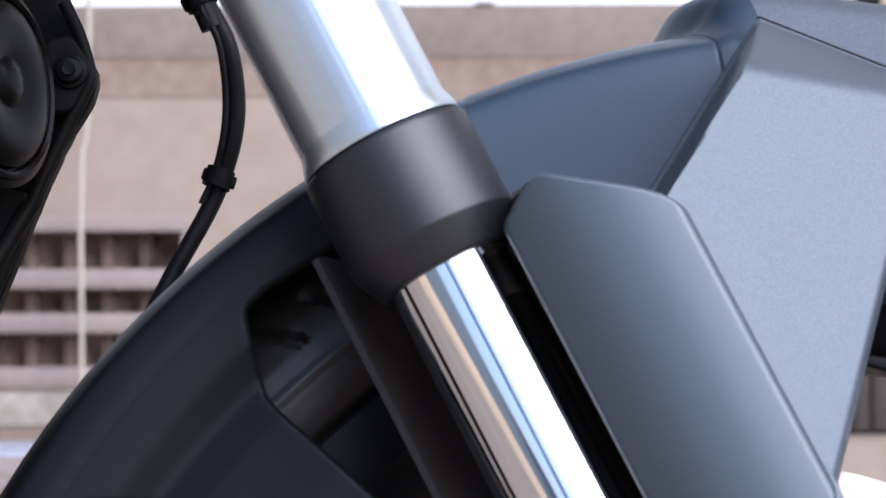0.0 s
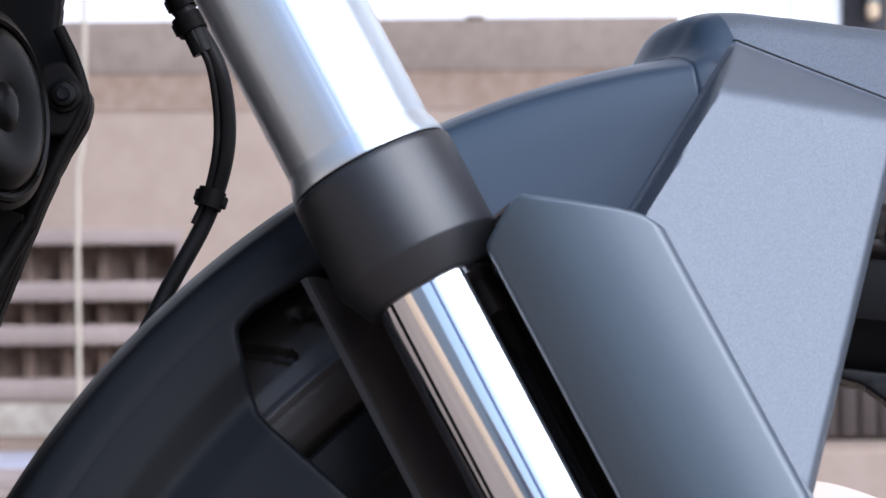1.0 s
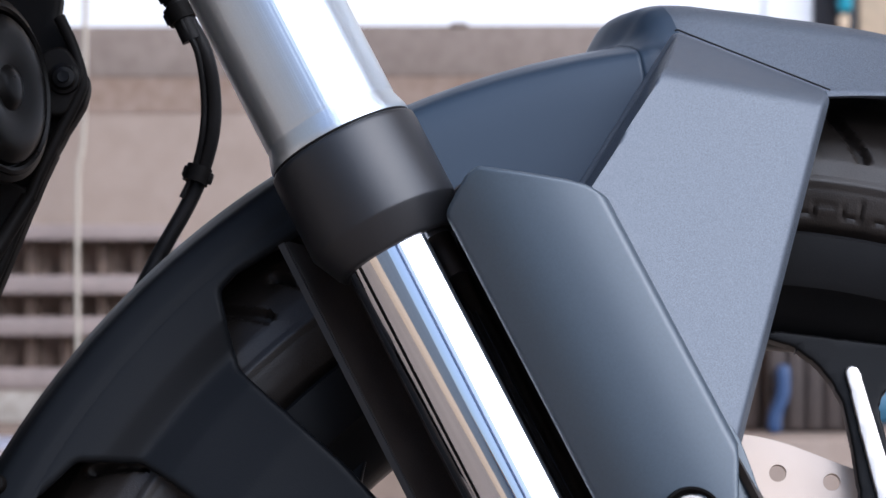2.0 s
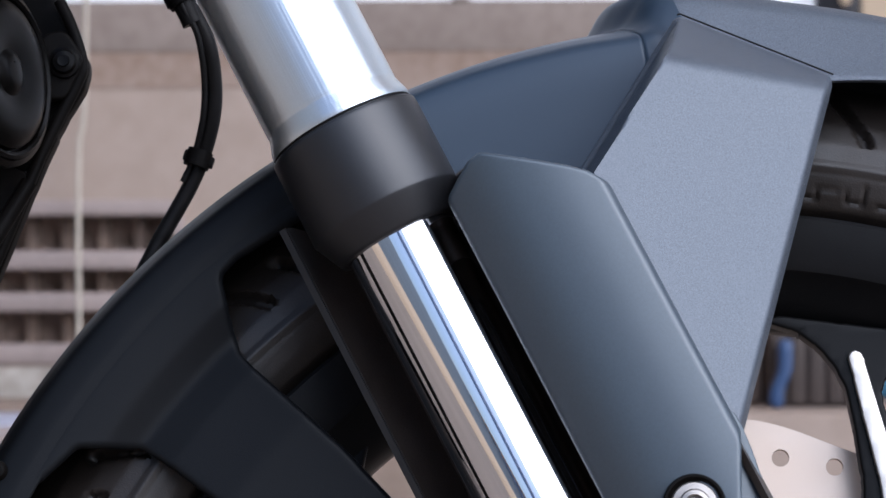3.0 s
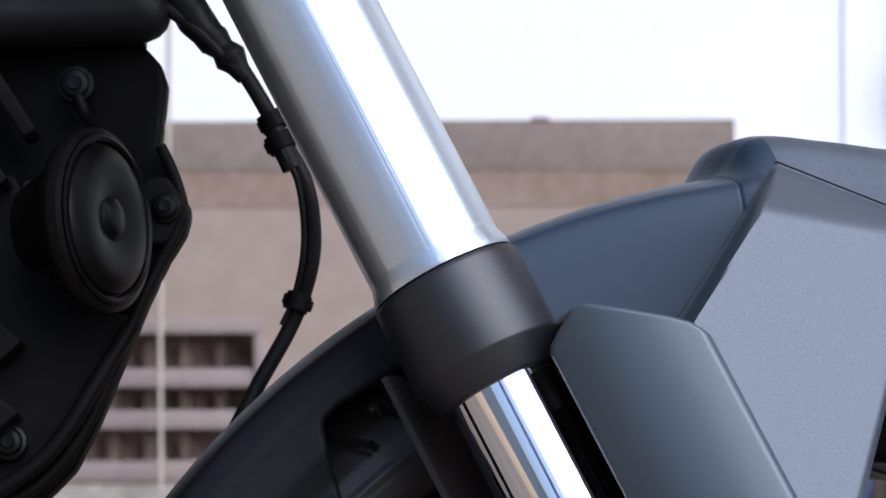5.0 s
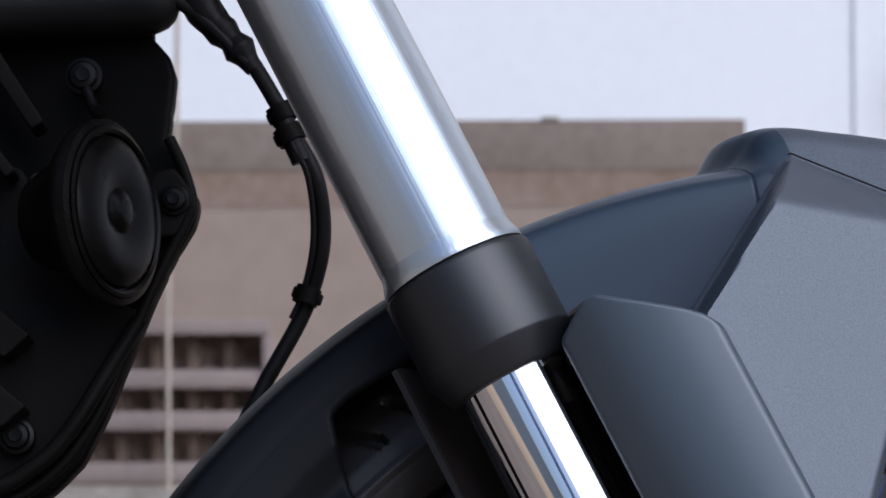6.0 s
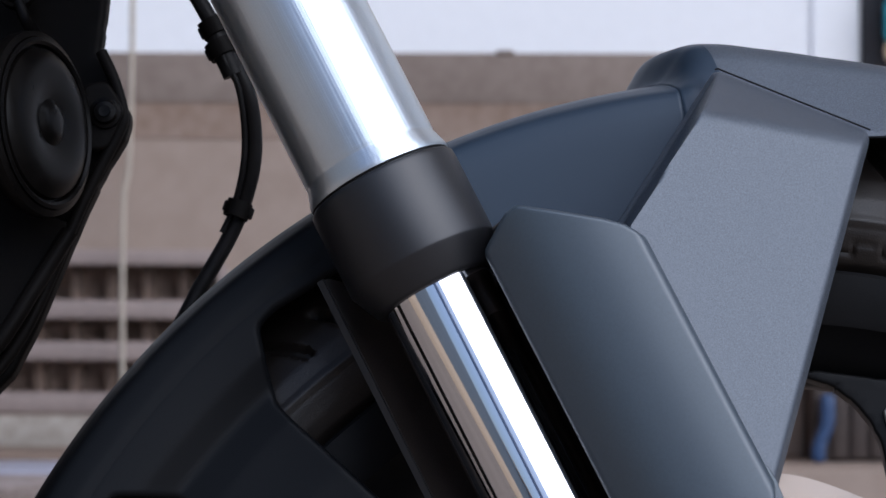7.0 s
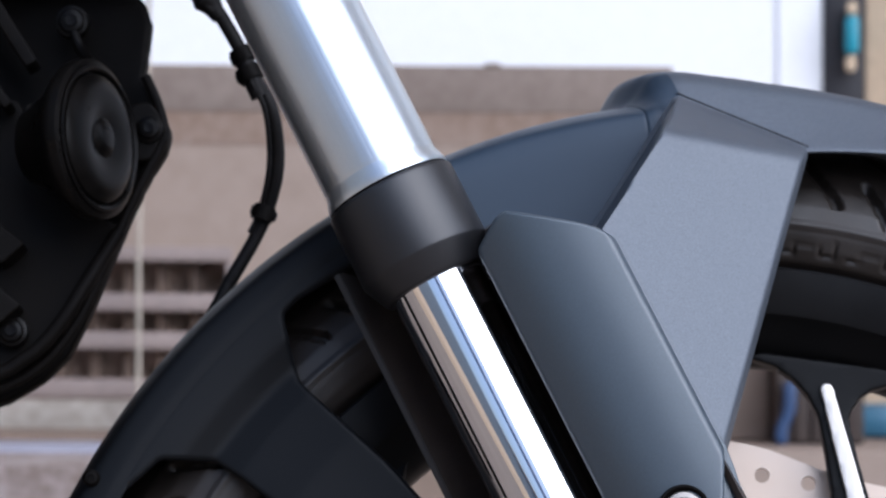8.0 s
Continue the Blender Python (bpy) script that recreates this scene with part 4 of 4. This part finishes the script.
tube("cowl_edge", [(-0.1368, 0.1085, 0.6545), (-0.1310, 0.1085, 0.6420), (-0.1272, 0.1085, 0.6285), (-0.1292, 0.1085, 0.6205), (-0.1362, 0.1085, 0.6060), (-0.1434, 0.1085, 0.5900), (-0.1520, 0.1085, 0.5680), (-0.1620, 0.1085, 0.5440), (-0.1715, 0.1085, 0.5285),
                   (-0.1815, 0.1085, 0.5180), (-0.1960, 0.1085, 0.5092), (-0.2300, 0.1085, 0.4980)], 0.0024, M_COWL, cowl)
tube("cowl_pipe", [(-0.1465, 0.1040, 0.5800), (-0.1545, 0.1030, 0.5660), (-0.1608, 0.1010, 0.5545), (-0.1690, 0.1000, 0.5400), (-0.1790, 0.1000, 0.5270), (-0.1890, 0.1000, 0.5190), (-0.2000, 0.1000, 0.5130), (-0.2400, 0.1000, 0.5010)], 0.0034, M_COWL, cowl)
inner = fillet([(-0.1470, 0.5830, 0.003), (-0.1600, 0.5560, 0.004), (-0.1720, 0.5350, 0.006), (-0.1880, 0.5220, 0.004), (-0.2040, 0.5180, 0), (-0.2040, 0.6420, 0), (-0.1960, 0.6420, 0.004), (-0.1800, 0.6000, 0.01), (-0.1600, 0.5880, 0.006)])
sheet("inner_panel", inner, lambda x, z, d: Vector((x, 0.1075 + d, z)), M_COWL, cowl, "dull dark grey inner panel", 0.004, 0.004, 0.0012)
boss = fillet([(-0.1272, 0.6300, 0.004), (-0.1345, 0.6405, 0.004), (-0.1420, 0.6390, 0.003), (-0.1430, 0.6150, 0.003), (-0.1340, 0.6150, 0.004)])
sheet("horn_mount", boss, lambda x, z, d: Vector((x, 0.1050 + d, z)), M_COWL, cowl, "", 0.003, 0.004, 0.0015)
for x, y, z, r in ((-0.1338, 0.1040, 0.6282, 0.0050), (-0.1705, 0.1000, 0.6780, 0.0060), (-0.1932, 0.1000, 0.5330, 0.0056)):
    turned("cowl_bolt", [(0.0, 0.004), (0.45 * r, 0.0042), (0.5 * r, 0.0034), (0.85 * r, 0.003), (r, 0.0015), (1.25 * r, 0.001), (1.3 * r, -0.004)], facing(x, y, z), M_HORN, cowl, "dark round-headed bolt", 32)
turned("spacer", [(0.0, 0.003), (0.0028, 0.003), (0.0032, 0.002), (0.0032, -0.02), (0.0, -0.02)], basis((-0.1858, 0.095, 0.6338), (-1, -0.9, 0), (0, 0, 1)), M_BOLT, cowl, "small grey metal spacer", 32)
for pts in (((-0.1884, 0.5714), (-0.2030, 0.5830), (-0.2100, 0.5760), (-0.1975, 0.5630)), ((-0.1890, 0.5430), (-0.2030, 0.5540), (-0.2100, 0.5470), (-0.1985, 0.5350)), ((-0.1853, 0.6570), (-0.2060, 0.6890), (-0.2100, 0.6860), (-0.1890, 0.6545)),
            ((-0.1960, 0.6370), (-0.2060, 0.6500), (-0.2090, 0.6480), (-0.1985, 0.6350))):
    sheet("cooling_fin", fillet([(x, z, 0.0008) for x, z in pts]), lambda x, z, d: Vector((x, 0.088 + d, z)), M_COWL, cowl, "", 0.003, 0.016, 0.0008)
tube("cowl_rod", [(-0.1690, 0.098, 0.672), (-0.1650, 0.095, 0.663), (-0.1600, 0.088, 0.656), (-0.1560, 0.080, 0.650)], 0.0024, M_HORN, cowl)
turned("front_hose", [(0.0, -0.16), (0.0125, -0.16), (0.0125, -0.004), (0.0118, 0.0020), (0.0098, 0.0068), (0.0066, 0.0100), (0.0030, 0.0114), (0.0, 0.0117)], basis((-0.1450, 0.105, 0.7088), (1, 0.1, 0.05), (0, 0, 1)), M_RUBBER, cowl, "thick black rubber hose over the cowl", 48)

# brake hose and wires down behind the fork
hose = tube("brake_hose", [(-0.1330, 0.106, 0.730), (-0.1160, 0.107, 0.7030), (-0.1060, 0.108, 0.6885), (-0.0967, 0.108, 0.6735), (-0.0862, 0.109, 0.6545), (-0.0785, 0.111, 0.6400), (-0.0757, 0.118, 0.6245), (-0.0765, 0.1237, 0.6100), (-0.0812, 0.130, 0.5945),
                           (-0.0868, 0.132, 0.5820), (-0.0955, 0.132, 0.5660), (-0.0998, 0.132, 0.5577), (-0.1120, 0.130, 0.5300), (-0.1170, 0.125, 0.5000)], 0.0033, M_RUBBER, bike, "black rubber brake hose behind the fork", 16)
tube("wire", [(-0.0930, 0.104, 0.6630), (-0.0868, 0.105, 0.6500), (-0.0815, 0.108, 0.6400), (-0.0793, 0.115, 0.6245), (-0.0800, 0.1205, 0.6100), (-0.0840, 0.127, 0.5950), (-0.0885, 0.129, 0.5850)], 0.0013, M_RUBBER, hose, "", 14)
tube("sleeve", [(-0.0945, 0.106, 0.6670), (-0.0910, 0.107, 0.6610), (-0.0868, 0.108, 0.6520), (-0.0835, 0.109, 0.6450)], 0.0044, M_RUBBER, hose, "thick black cable sleeve", 14)
tube("wire_loom", [(-0.1400, 0.106, 0.7330), (-0.1290, 0.106, 0.7150), (-0.1210, 0.106, 0.7030), (-0.1145, 0.107, 0.6965), (-0.1085, 0.1075, 0.6900), (-0.1030, 0.108, 0.6825)], 0.0074, M_RUBBER, hose, "lumpy black bundle of wires", 14,
     taper=(1.0, 1.0, 0.95, 1.05, 0.85, 0.95, 0.70, 0.95, 0.62, 0.48))
tube("wire", [(-0.1500, 0.103, 0.7200), (-0.1320, 0.102, 0.7080), (-0.1200, 0.102, 0.6985), (-0.1120, 0.104, 0.6905), (-0.1060, 0.106, 0.6850)], 0.0026, M_RUBBER, hose, "", 14)


def tie(x, y, z, tilt, r):
    m = pose(x, y, z, 0, tilt, 0)
    turned("cable_tie", [(r, -0.0034), (r + 0.0012, -0.0034), (r + 0.0012, 0.0034), (r, 0.0034)], m, M_BLACK, hose, "black plastic cable tie", 32, True)
    for a, b in ((r, r + 0.0024), (-r - 0.0020, -r)):
        bm = box_bm(a, b, -0.002, 0.002, -0.0022, 0.0022, 0.0006)
        bmesh.ops.transform(bm, matrix=m, verts=bm.verts)
        part("tie_head", bm, M_BLACK, hose)


tie(-0.0825, 0.1295, 0.5945, 18, 0.0040)
tie(-0.0885, 0.1075, 0.6555, -27, 0.0046)
tie(-0.0915, 0.1065, 0.6640, -27, 0.0044)
bm = box_bm(-0.062, -0.018, 0.06, 0.14, 0.7268, 0.78, 0.004)
part("lower_clamp", bm, M_BLACK, bike, "black lower fork clamp")
# Plain blocks out of view, added to keep sky light off fender and fork.
part("shade_block_top", box_bm(-0.44, -0.01, 0.040, 0.28, 0.790, 1.02, 0.03), M_BLACK, bike, "unseen black block over the front wheel, added for shade")
part("shade_block_rear", box_bm(-0.80, -0.222, 0.070, 0.30, 0.44, 1.00, 0.04), M_BLACK, bike, "unseen black block behind the fork, added for shade")
part("shade_block_side", box_bm(-0.86, -0.44, -0.020, 0.069, 0.06, 1.00, 0.04), M_BLACK, bike, "unseen black block at the side, added to darken reflections")
